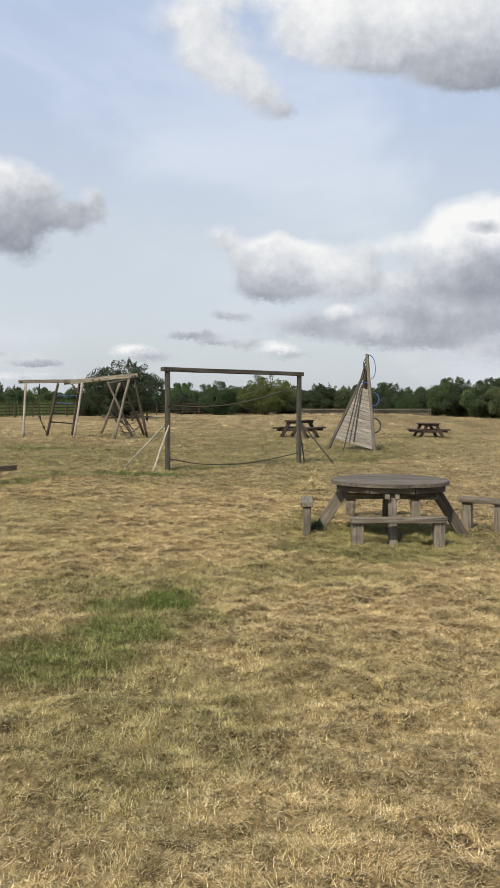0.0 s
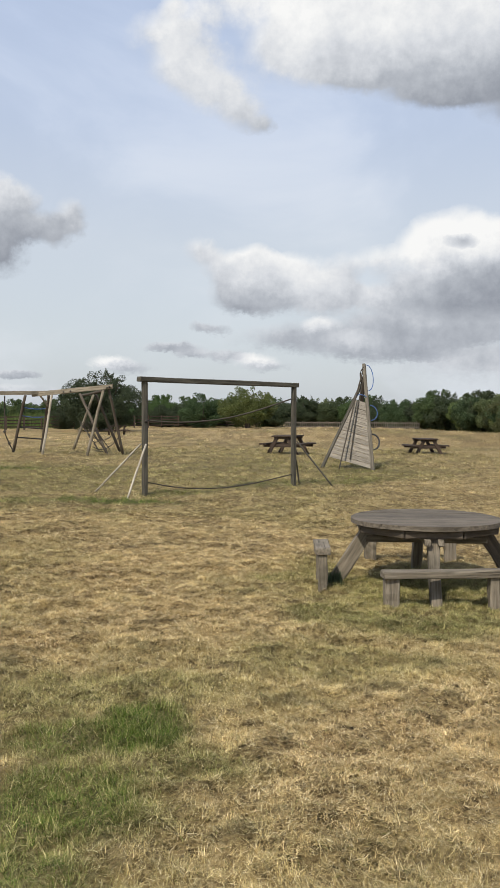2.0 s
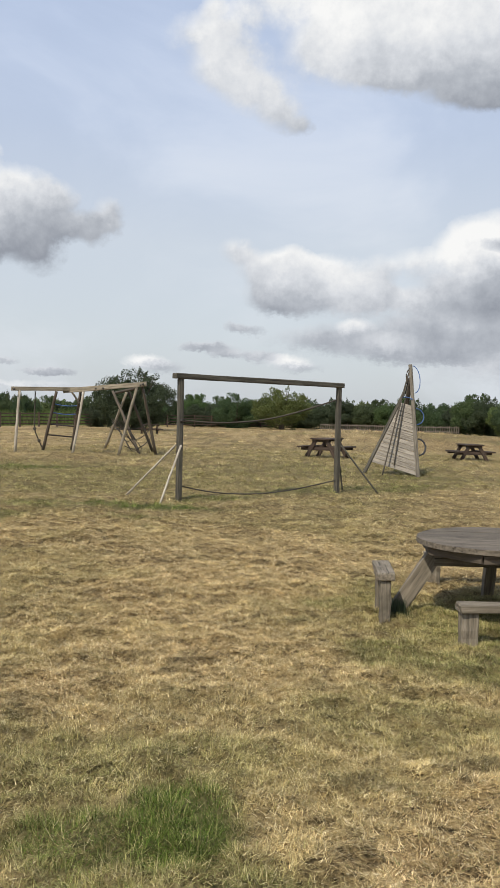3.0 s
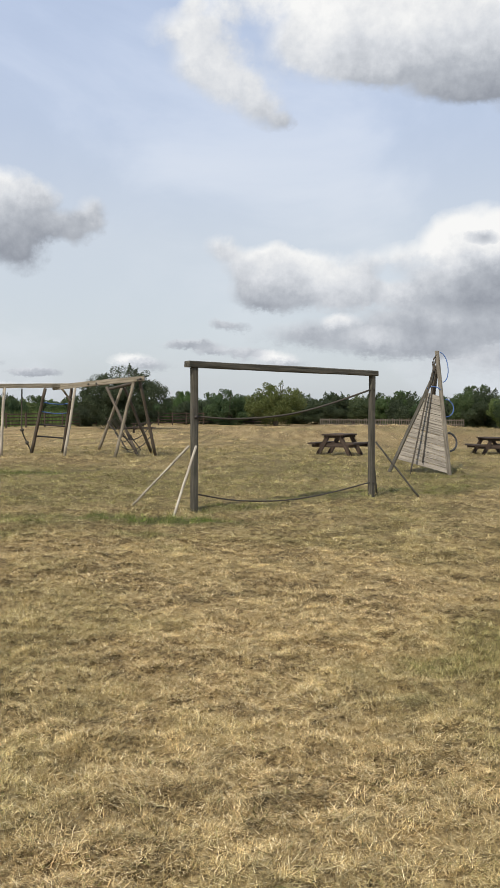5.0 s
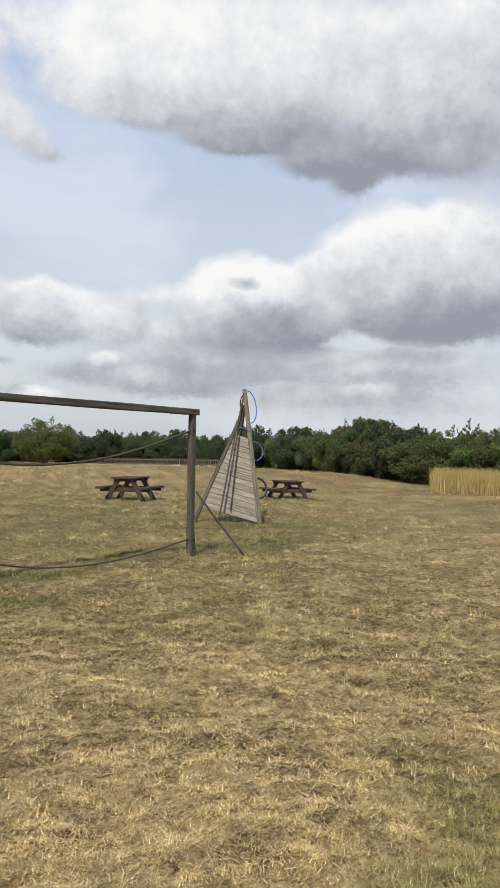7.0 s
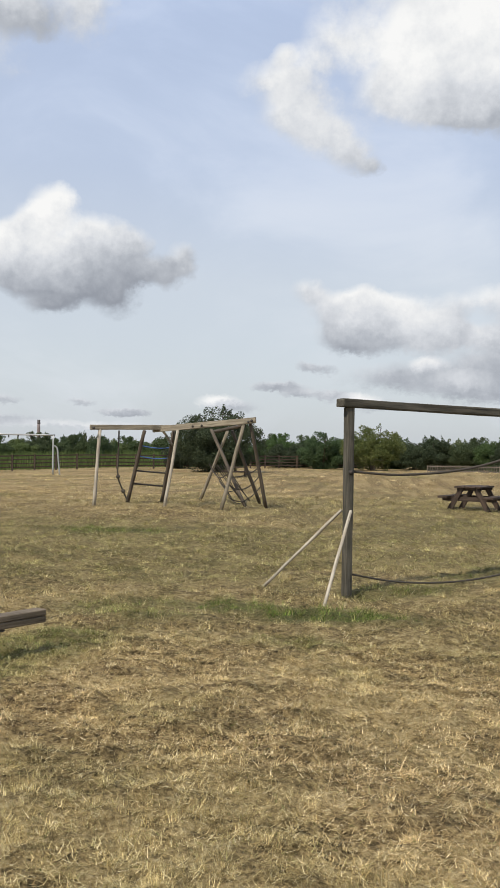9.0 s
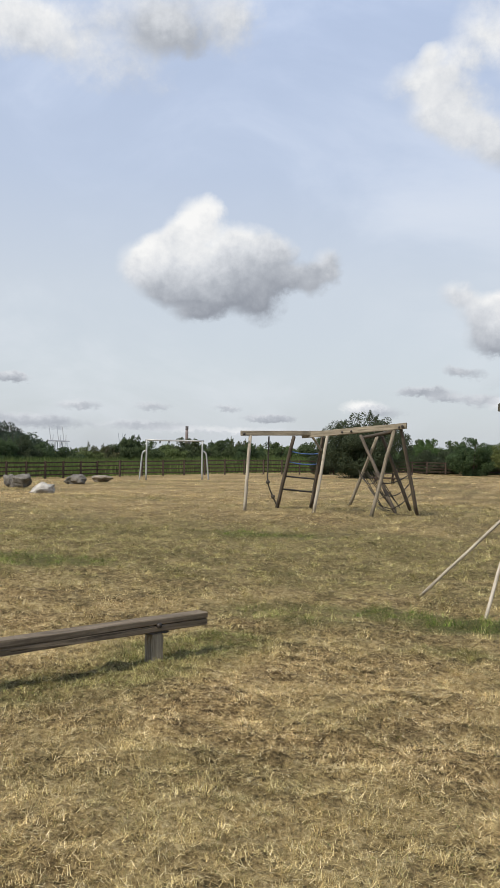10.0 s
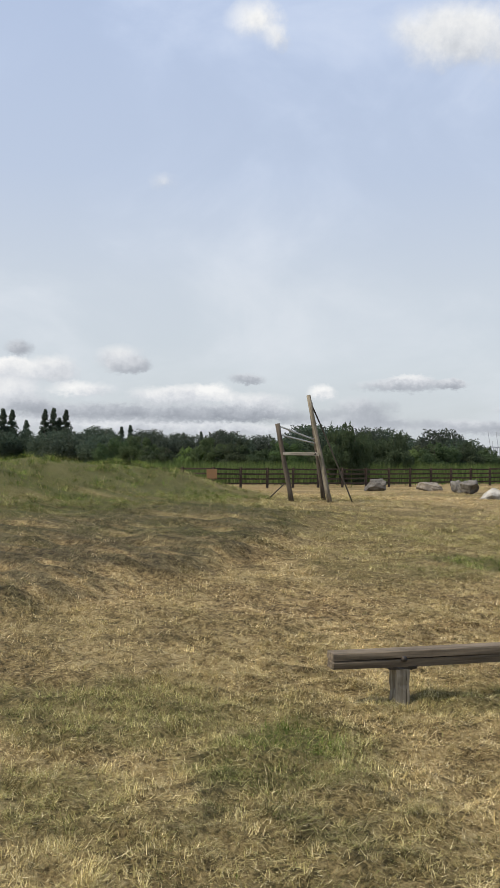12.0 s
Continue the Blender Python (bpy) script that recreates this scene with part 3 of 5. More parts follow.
GREEN = [
    # the lush streak the walk passes, and its olive fringe
    (-0.48, 6.95, 0.25, 0.38, 0, 1.0), (-0.75, 6.1, 0.42, 0.42, -30, 0.75), (-1.05, 5.4, 0.5, 0.5, -20, 0.68), (-0.80, 6.85, 0.4, 0.3, 0, 0.7),
    (-0.2, 6.5, 0.35, 0.25, 0, 0.5), (-0.9, 7.5, 1.2, 0.5, 10, 0.42), (-0.5, 4.5, 0.9, 1.1, 0, 0.34), (0.5, 5.2, 0.9, 0.9, 0, 0.18),
    # round the round table
    (1.2, 11.7, 0.4, 0.8, 0, 0.42), (0.9, 9.6, 0.4, 0.5, 0, 0.5), (1.7, 9.3, 1.0, 0.5, 0, 0.5), (2.2, 10.6, 1.6, 1.2, 0, 0.5),
    (0.74, 8.3, 0.9, 0.6, 0, 0.35), (0.6, 11.05, 0.35, 0.3, 0, 0.45),
    # along the rope frame
    (-1.45, 17.05, 1.0, 0.4, 5, 1.0), (-2.5, 17.3, 0.9, 0.36, -5, 0.9), (-3.3, 16.9, 0.9, 0.4, -10, 0.6), (-1.6, 16.0, 0.5, 0.3, 0, 0.5),
    (-0.5, 18.75, 1.3, 0.5, 35, 0.65), (0.8, 20.2, 1.5, 0.6, 35, 0.65), (3.2, 21.8, 1.7, 0.9, 30, 0.6), (2.5, 25.5, 5.0, 4.0, 20, 0.48), (4.0, 24.6, 1.6, 0.8, 20, 0.65),
    # across the field
    (-4.95, 23.7, 1.4, 0.5, 0, 0.85), (-7.0, 19.2, 1.1, 0.6, 0, 0.8), (-4.0, 22.0, 8.0, 4.6, 0, 0.44), (-7.5, 18.0, 0.8, 0.5, 0, 0.55), (2.0, 31.0, 9.0, 5.0, 10, 0.36),
    # the mound and its foot
    (-20.5, 21.5, 5.0, 5.5, 0, 1.0), (-16.5, 19.5, 4.0, 2.2, 45, 0.6), (-15.5, 18.2, 2.5, 1.6, 50, 0.6),
    # round the balance beam
    (-4.9, 12.0, 0.5, 0.4, 40, 0.55), (-4.2, 14.2, 1.4, 0.4, 54, 0.5), (-6.3, 11.9, 1.3, 0.7, 40, 0.5), (-5.06, 12.35, 0.4, 0.35, 0, 0.75),
    (-5.5, 10.9, 0.8, 0.5, 30, 0.45), (-3.76, 15.4, 0.9, 0.5, 54, 0.6), (-2.9, 12.8, 0.8, 0.6, 20, 0.25), (-4.4, 11.2, 1.1, 0.8, 30, 0.34),
]


def spread(lo, hi, fine, out, grow=1.22):
    """Grid lines: even between lo and hi, then wider and wider out to a distance."""
    v = list(np.arange(lo, hi, fine))
    for sign, start in ((-1, lo), (1, hi)):
        s, d = fine, start
        while abs(d) < out:
            s *= grow
            d += sign * s
            v.append(d)
    return np.array(sorted(v))


def mesh_from(name, verts, faces_n, corner_index, attributes=()):
    """A mesh from numpy arrays; every face has faces_n corners."""
    me = bpy.data.meshes.new(name)
    n = len(corner_index) // faces_n
    me.vertices.add(len(verts))
    me.vertices.foreach_set("co", np.asarray(verts, np.float32).ravel())
    me.loops.add(len(corner_index))
    me.loops.foreach_set("vertex_index", np.asarray(corner_index, np.int32))
    me.polygons.add(n)
    me.polygons.foreach_set("loop_start", np.arange(0, n * faces_n, faces_n, dtype=np.int32))
    for key, values in attributes:
        a = me.attributes.new(key, "FLOAT", "POINT")
        a.data.foreach_set("value", np.asarray(values, np.float32))
    me.update(calc_edges=True)
    return me


gx = spread(-7.0, 3.5, 0.06, 3000, 1.12)
gy = spread(2.6, 17.0, 0.06, 3000, 1.05)
GX, GY = np.meshgrid(gx, gy)
GZ = height(GX, GY)
nx, ny = len(gx), len(gy)
idx = np.arange(nx * ny).reshape(ny, nx)
quads = np.stack([idx[:-1, :-1], idx[:-1, 1:], idx[1:, 1:], idx[1:, :-1]], -1).ravel()
me = mesh_from("ground", np.stack([GX, GY, GZ], -1).reshape(-1, 3), 4, quads,
               (("green", green_share(GX, GY).ravel()), ("straw", straw_share(GX, GY).ravel()), ("hay", hay_share(GX, GY).ravel())))
me.materials.append(SOIL)
me.polygons.foreach_set("use_smooth", np.ones(len(me.polygons), bool))
ground = tagged(new("ground", me), "dry mown meadow with pale straw and green patches", "field", kind="structure")


def sward(name, label, x, y, size, rng):
    """Cut grass: tufts of short leaning stubble, with loose hay combed and tangled between them."""
    n = len(x)
    tuft = rng.integers(0, max(n // 34, 1), n)
    k = tuft.max() + 1
    free = rng.random(n) < 0.22
    tx, ty, ttint, tturn = x[:k], y[:k], rng.random(k), rng.uniform(0, 2 * math.pi, k)
    ox, oy = rng.normal(0, 0.026 * size, n), rng.normal(0, 0.026 * size, n)
    x, y = np.where(free, x, tx[tuft] + ox), np.where(free, y, ty[tuft] + oy)
    g, s, h = green_share(x, y), straw_share(x, y), hay_share(x, y)
    stand = (rng.random(n) < np.clip(0.42 + 0.45 * s - 0.45 * h + 0.4 * g, 0.06, 0.92)) & ~free
    lift = np.where(stand, rng.uniform(0.3, 1.15, n), rng.uniform(-0.05, 0.5, n))
    long = np.where(stand, rng.uniform(0.018, 0.046, n) * (1 + 1.0 * g), rng.uniform(0.022, 0.06, n)) * size
    wide = rng.uniform(0.0009, 0.0020, n) * size
    outward = np.arctan2(oy, ox) + rng.normal(0, 0.8, n)
    swirl = 2 * math.pi * (1.6 * fractal(x, y, 4.5, 15, 2)) + rng.normal(0, 0.7, n)
    turn = np.where(free, rng.uniform(0, 2 * math.pi, n), np.where(stand, np.where(rng.random(n) < 0.3, outward, tturn[tuft] + rng.normal(0, 0.5, n)), swirl))
    z = height(x, y) + np.where(stand, -0.004, rng.uniform(0.0, 0.02, n) * size * (0.7 + h))
    c, sn = np.cos(turn), np.sin(turn)
    run, rise = long * np.cos(lift), long * np.sin(lift)
    v = np.empty((n, 3, 3), np.float32)
    v[:, 0] = np.stack([x - sn * wide, y + c * wide, z], -1)
    v[:, 1] = np.stack([x + sn * wide, y - c * wide, z], -1)
    v[:, 2] = np.stack([x + c * run, y + sn * run, z + rise], -1)
    g = np.maximum(g, np.where(rng.random(n) < 0.09, rng.uniform(0.25, 0.6, n), 0.0))
    tint = np.clip(np.where(free, 0.75, ttint[tuft]) + rng.normal(0, 0.10, n) + 0.6 * (fractal(x, y, 5.5, 5, 2) - 0.5), 0, 1.1)
    me = mesh_from(name, v.reshape(-1, 3), 3, np.arange(3 * n),
                   (("green", np.repeat(np.clip(g * rng.uniform(0.6, 1.4, n), 0, 1), 3)),
                    ("hay", np.repeat(np.clip(h * rng.uniform(0.6, 1.3, n), 0, 1), 3)),
                    ("tint", np.repeat(tint, 3)),
                    ("straw", np.repeat(np.clip(np.where(stand, s, s * 0.5) * rng.uniform(0.3, 1.2, n), 0, 1), 3))))
    me.materials.append(BLADE)
    return tagged(new(name, me), label, "grass", kind="stuff")


GRASS = np.random.default_rng(5)


def sown(count, x0, x1, y0, y1, *holes):
    """Places strewn over a rectangle, less some others."""
    x, y = GRASS.uniform(x0, x1, count), GRASS.uniform(y0, y1, count)
    for h in holes:
        keep = ~((x > h[0]) & (x < h[1]) & (y > h[2]) & (y < h[3]))
        x, y = x[keep], y[keep]
    return x, y


NEAR, LEFT, MID, WIDE = (-2.4, 3.0, 2.8, 12.0), (-6.6, 3.0, 9.5, 16.0), (-9, 6, 2.6, 24), (-17, 10, 8, 36)
sward("cut_grass", "short dry straw-coloured cut grass and loose hay", *sown(1000000, *NEAR), 1.0, GRASS)
sward("cut_grass", "short dry cut grass round the balance beam", *sown(500000, *LEFT, NEAR), 1.1, GRASS)
sward("field_grass", "short dry mown grass across the field", *sown(460000, *MID, NEAR, LEFT), 1.5, GRASS)
sward("field_grass", "short dry mown grass between the climbing frames", *sown(360000, *WIDE, MID), 1.9, GRASS)
sward("far_field_grass", "dry mown grass far across the field", *sown(120000, -30, 20, 10, 62, WIDE), 3.0, GRASS)
sward("raked_hay", "brown raked hay lying loose towards the mound", *sown(110000, -16, -8.4, 11, 24), 1.5, GRASS)
sward("mound_grass", "rough olive green grass on the low mound", *sown(110000, -28, -15, 13, 31), 2.2, GRASS)

# ---- making things ----
SHAPE = np.random.default_rng(11)


def thing(name, at, label, category, group="", turn=0.0):
    """A top-level thing: an empty at its base."""
    ob = new(name)
    ob.empty_display_size = 0.2
    ob.matrix_basis = pose(*at, 0, 0, turn)
    return tagged(ob, label, category, group)


def part(name, bm, mat, parent, label="", m=None, smooth=False):
    """One mesh under a thing or a part, at the pose m in its parent."""
    me = bpy.data.meshes.new(name)
    bm.to_mesh(me)
    bm.free()
    me.materials.append(mat)
    if smooth:
        me.polygons.foreach_set("use_smooth", np.ones(len(me.polygons), bool))
    ob = new(name, me)
    ob.parent = parent
    if m is not None:
        ob.matrix_basis = m
    return tagged(ob, label)


def along(p, q, up=(0, 0, 1)):
    """A pose midway between two points whose x runs from one to the other."""
    p, q = Vector(p), Vector(q)
    x = (q - p).normalized()
    z = Vector(up) - x * x.dot(Vector(up))
    if z.length < 1e-4:
        z = Vector((0, 1, 0)) - x * x.y
    z.normalize()
    m = Matrix((x, z.cross(x), z)).transposed().to_4x4()
    m.translation = (p + q) / 2
    return m


def timber_bm(length, w, h, worn=0.003, bevel=0.006, cuts=4):
    """A sawn timber along x, with eased and slightly worn edges."""
    bm = bmesh.new()
    bmesh.ops.create_cube(bm, size=1.0)
    bmesh.ops.scale(bm, vec=(length, w, h), verts=bm.verts)
    longs = [e for e in bm.edges if abs(e.verts[0].co.x - e.verts[1].co.x) > length * 0.5]
    if cuts:
        bmesh.ops.subdivide_edges(bm, edges=longs, cuts=cuts)
    if bevel:
        bmesh.ops.bevel(bm, geom=[e for e in bm.edges if e.calc_face_angle(0) > 0.5], offset=bevel, segments=1, affect="EDGES")
    for v in bm.verts:
        v.co += Vector(SHAPE.normal(0, worn, 3))
    return bm


def bar(name, parent, p, q, w, h, mat, up=(0, 0, 1), label="", worn=0.003, bevel=0.006):
    return part(name, timber_bm((Vector(q) - Vector(p)).length, w, h, worn, bevel), mat, parent, label, along(p, q, up))


def pole_bm(length, r0, r1, sides=10, rings=6, worn=0.06):
    """A round pole along x, tapered, a little out of true."""
    bm = bmesh.new()
    rows = []
    for i in range(rings + 1):
        u = i / rings
        r = r0 + (r1 - r0) * u
        dy, dz = SHAPE.normal(0, r * worn * 1.5, 2) if 0 < i < rings else (0, 0)
        rows.append([bm.verts.new((-length / 2 + length * u,
                                   dy + r * (1 + SHAPE.normal(0, worn)) * math.cos(2 * math.pi * k / sides),
                                   dz + r * (1 + SHAPE.normal(0, worn)) * math.sin(2 * math.pi * k / sides))) for k in range(sides)])
    for a, b in zip(rows, rows[1:]):
        for k in range(sides):
            bm.faces.new((a[k], a[(k + 1) % sides], b[(k + 1) % sides], b[k]))
    bm.faces.new(rows[0][::-1])
    bm.faces.new(rows[-1])
    bmesh.ops.recalc_face_normals(bm, faces=bm.faces)
    return bm


def pole(name, parent, p, q, r0, r1, mat, label="", sides=10, worn=0.05):
    return part(name, pole_bm((Vector(q) - Vector(p)).length, r0, r1, sides, 6, worn), mat, parent, label, along(p, q), True)


def tube_bm(points, r, sides=6):
    """A round cord through points, smoothed."""
    pts = [Vector(p) for p in points]
    fine = []
    for i in range(len(pts) - 1):
        a, b, c, d = pts[max(i - 1, 0)], pts[i], pts[i + 1], pts[min(i + 2, len(pts) - 1)]
        for k in range(4):
            u = k / 4
            fine.append(0.5 * ((2 * b) + (c - a) * u + (2 * a - 5 * b + 4 * c - d) * u * u + (3 * b - a - 3 * c + d) * u ** 3))
    fine.append(pts[-1])
    bm = bmesh.new()
    rows = []
    for i, p in enumerate(fine):
        t = (fine[min(i + 1, len(fine) - 1)] - fine[max(i - 1, 0)]).normalized()
        s = t.cross(Vector((0.31, 0.2, 0.93))).normalized()
        u = s.cross(t)
        rows.append([bm.verts.new(p + r * (math.cos(2 * math.pi * k / sides) * s + math.sin(2 * math.pi * k / sides) * u)) for k in range(sides)])
    for a, b in zip(rows, rows[1:]):
        for k in range(sides):
            bm.faces.new((a[k], a[(k + 1) % sides], b[(k + 1) % sides], b[k]))
    bm.faces.new(rows[0][::-1])
    bm.faces.new(rows[-1])
    bmesh.ops.recalc_face_normals(bm, faces=bm.faces)
    return bm


def cord(name, parent, points, r, mat, label=""):
    return part(name, tube_bm(points, r), mat, parent, label, None, True)


def sag(p, q, drop, n=8):
    p, q = Vector(p), Vector(q)
    return [p.lerp(q, i / n) - Vector((0, 0, drop * 4 * (i / n) * (1 - i / n))) for i in range(n + 1)]


def bolt(parent, at, out, r=0.022, on=None):
    """A coach bolt's head, on a thing or on one of its timbers."""
    out = Vector(out).normalized()
    ob = pole("bolt", on or parent, at, Vector(at) + out * r * 0.8, r, r * 0.8, BOLT, "", 8, 0.0)
    if on:
        ob.matrix_basis = on.matrix_basis.inverted() @ ob.matrix_basis
    return ob


def rel(origin, p):
    return Vector(p) - Vector(origin)


# ---- the goal-like rope frame ----
def rope_frame():
    a, b = Vector((-1.15, 18.31, 0)), Vector((1.84, 20.47, 0))
    o = Vector((a.x, a.y, on_ground(a.x, a.y, 0.05)))
    ob = thing("rope_frame", o, "tall weathered wooden frame with sagging ropes and angled braces", "climbing frame")
    run = (b - a).normalized()
    side = Vector((run.y, -run.x, 0))
    posts = []
    for p in (a, b):
        foot = Vector((p.x, p.y, on_ground(p.x, p.y, 0.06)))
        posts.append(bar("post", ob, foot - o, Vector((p.x, p.y, 2.36)) - o, 0.09, 0.09, W_GOAL, side, bevel=0.01))
    bar("crossbeam", ob, a - run * 0.13 - o + Vector((0, 0, 2.405)), b + run * 0.1 - o + Vector((0, 0, 2.375)), 0.13, 0.095, W_GOAL, bevel=0.01)
    za = 1.22
    for foot, off in (((-2.12, 18.55), (-0.07, 0.0)), ((-1.43, 17.58), (0.03, -0.08))):
        f = Vector((*foot, on_ground(*foot, 0.05)))
        pole("brace", ob, f - o, a + Vector((*off, za)) - o, 0.019, 0.017, W_PALE, "pale round brace pole")
    for foot, off, z in (((2.72, 20.49), (0.07, 0.0), 1.2), ((2.02, 20.92), (0.02, 0.08), 1.1)):
        f = Vector((*foot, on_ground(*foot, 0.05)))
        pole("brace", ob, f - o, b + Vector((*off, z)) - o, 0.018, 0.016, W_GOAL, "dark grey round brace pole")
    hi = [a + run * 0.05 + Vector((0, 0, 1.65)), Vector((-0.52, 18.77, 1.61)), Vector((0.25, 19.32, 1.665)), Vector((0.95, 19.83, 1.82)), b - run * 0.05 + Vector((0, 0, 2.09))]
    cord("rope", ob, [p - o for p in hi], 0.016, ROPE)
    lo = [a + run * 0.05 + Vector((0, 0, 0.51)), Vector((-0.5, 18.78, 0.37)), Vector((0.25, 19.32, 0.315)), Vector((1.0, 19.86, 0.37)), b - run * 0.05 + Vector((0, 0, 0.5))]
    cord("rope", ob, [p - o for p in lo], 0.012, ROPE)
    bolt(ob, a + side * 0.047 + Vector((0, 0, 1.64)) - o, side, 0.03, posts[0])
    bolt(ob, b + side * 0.047 + Vector((0, 0, 2.1)) - o, side, 0.02, posts[1])
    bolt(ob, b + side * 0.047 + Vector((0, 0, 0.5)) - o, side, 0.02, posts[1])


rope_frame()


# ---- the balance beam ----
def balance_beam():
    l, r = Vector((-5.29, 12.98, 0.56)), Vector((-3.65, 15.27, 0.575))
    o = Vector((l.x, l.y, on_ground(l.x, l.y)))
    ob = thing("balance_beam", o, "long low weathered wooden balance beam on two posts", "balance beam")
    run = (r - l).normalized()
    upper = bar("upper_plank", ob, l - o + Vector((0, 0, 0.024)), r - o + Vector((0, 0, 0.024)), 0.125, 0.046, W_BEAM, bevel=0.006)
    bar("lower_plank", ob, l - o - Vector((0, 0, 0.026)), r - o - Vector((0, 0, 0.026)), 0.121, 0.046, W_BEAM, bevel=0.006)
    side = Vector((run.y, -run.x, 0))
    for u in (0.165, 0.835):
        p = l.lerp(r, u)
        foot = Vector((p.x, p.y, on_ground(p.x, p.y, 0.06)))
        bar("leg", ob, foot - o, Vector((p.x, p.y, 0.51)) - o, 0.10, 0.11, W_GREY, side, bevel=0.008)
        bar("bracket", ob, p - run * 0.09 - o - Vector((0, 0, 0.058)), p + run * 0.09 - o - Vector((0, 0, 0.058)), 0.12, 0.016, BOLT, bevel=0)
        bolt(ob, p + side * 0.063 - o, side, 0.022, upper)


balance_beam()


# ---- the round table and its benches ----
TABLE = (2.13, 10.95)


def round_table():
    cx, cy = TABLE
    o = Vector((cx, cy, on_ground(cx, cy)))
    ob = thing("round_table", o, "round weathered grey wooden picnic table with splayed legs", "table", "", -8)
    top, R, n = 0.715, 0.752, 8
    w = 2 * R / n
    for i in range(n):
        y0, y1 = -R + i * w + 0.003, -R + (i + 1) * w - 0.003
        bm = bmesh.new()
        steps = 7
        right = [(math.sqrt(max(R * R - y * y, 1e-4)), y) for y in np.linspace(y0, y1, steps)]
        outline = right + [(-x, y) for x, y in reversed(right)]
        dz = SHAPE.normal(0, 0.002)
        lower = [bm.verts.new((x, y, -0.022 + dz)) for x, y in outline]
        upper = [bm.verts.new((x * 0.996, y, 0.022 + dz)) for x, y in outline]
        k = len(outline)
        bm.faces.new(lower[::-1])
        bm.faces.new(upper)
        for j in range(k):
            bm.faces.new((lower[j], lower[(j + 1) % k], upper[(j + 1) % k], upper[j]))
        part("plank", bm, W_TOP, ob, "", pose(0, 0, top - 0.022))
    # faceted rim under the top
    for i in range(8):
        a0, a1 = radians(22.5 + 45 * i), radians(67.5 + 45 * i)
        p, q = Vector((math.cos(a0), math.sin(a0), 0)) * 0.70, Vector((math.cos(a1), math.sin(a1), 0)) * 0.70
        z = Vector((0, 0, top - 0.083))
        bar("rim", ob, p + z, q + z, 0.05, 0.075, W_POLE, bevel=0.006)
    # paired bearers crossing under the top
    for off in (-0.062, 0.062):
        z = top - 0.152
        bar("bearer", ob, (off, -0.73, z), (off, 0.73, z), 0.055, 0.06, W_OLD)
        bar("bearer", ob, (-0.6, off, z - 0.062), (0.6, off, z - 0.062), 0.055, 0.06, W_OLD)
    for k in range(4):
        d = Vector((math.cos(math.pi / 2 * k), math.sin(math.pi / 2 * k), 0))
        foot = d * 0.98 if k % 2 == 0 else d * 0.86
        bar("leg", ob, foot - Vector((0, 0, 0.06)), d * 0.53 + Vector((0, 0, top - 0.06)), 0.10, 0.135, W_OLD if k != 0 else W_POLE,
            (d.x, d.y, 0.3), bevel=0.007)
    return ob


round_table()


def bench(cx, cy, turn, label, half=0.53, h=0.345):
    o = (cx, cy, on_ground(cx, cy))
    ob = thing("bench", o, label, "bench", "benches round the table", turn)
    bar("seat", ob, (-half, 0, h - 0.035), (half, 0, h - 0.035), 0.155, 0.065, W_OLD, bevel=0.009)
    for x in (0.085 - half, half - 0.085):
        bar("leg", ob, (x, 0, -0.06), (x, 0, h - 0.069), 0.13, 0.09, W_OLD, (0, 1, 0), bevel=0.007)


bench(2.05, 10.0, 2, "short weathered grey bench with board legs beside the round table", 0.57)
bench(2.29, 12.22, -2, "short weathered grey bench with board legs beside the round table", 0.55)
bench(1.06, 10.84, 84, "short narrow weathered grey bench beside the round table", 0.33, 0.415)
bench(3.43, 11.2, -40, "short narrow weathered grey bench beside the round table", 0.31, 0.40)


# ---- the dark picnic tables ----
def picnic_table():
    ob = thing("picnic_table", (0, 0, 0), "dark brown A-frame wooden picnic table with attached seats", "picnic table", "dark picnic tables")
    L = 1.85
    for i in range(5):
        y = -0.32 + 0.16 * i
        bar("top_plank", ob, (-0.7, y, 0.72), (0.7, y, 0.72), 0.148, 0.05, W_DARK)
    for s in (-1, 1):
        for y in (0.60, 0.745):
            bar("seat_plank", ob, (-L / 2, s * y, 0.43), (L / 2, s * y, 0.42), 0.14, 0.06, W_DARK)
    for x in (-0.56, 0.56):
        for s in (-1, 1):
            bar("leg", ob, (x, s * 0.62, -0.05), (x, s * 0.20, 0.70), 0.07, 0.14, W_DARK, (0, 1, 0))
        bar("seat_bearer", ob, (x + 0.052, -0.8, 0.365), (x + 0.052, 0.8, 0.365), 0.06, 0.13, W_DARK)
        bar("top_bearer", ob, (x + 0.052, -0.36, 0.655), (x + 0.052, 0.36, 0.655), 0.06, 0.09, W_DARK)
    return ob


first = picnic_table()
SMALLER = Matrix.Scale(0.9, 4)
first.matrix_basis = pose(2.93, 32.1, on_ground(2.93, 32.1, 0.02), 0, 0, 62) @ SMALLER
copy_thing(first, pose(8.15, 33.6, on_ground(8.15, 33.6, 0.06), 0, 0, 93) @ SMALLER)
tagged(copy_thing(first, pose(-5.6, 60.0, on_ground(-5.6, 60.0, 0.03), 0, 0, 10)), "dark brown A-frame picnic table far off by the hedge")


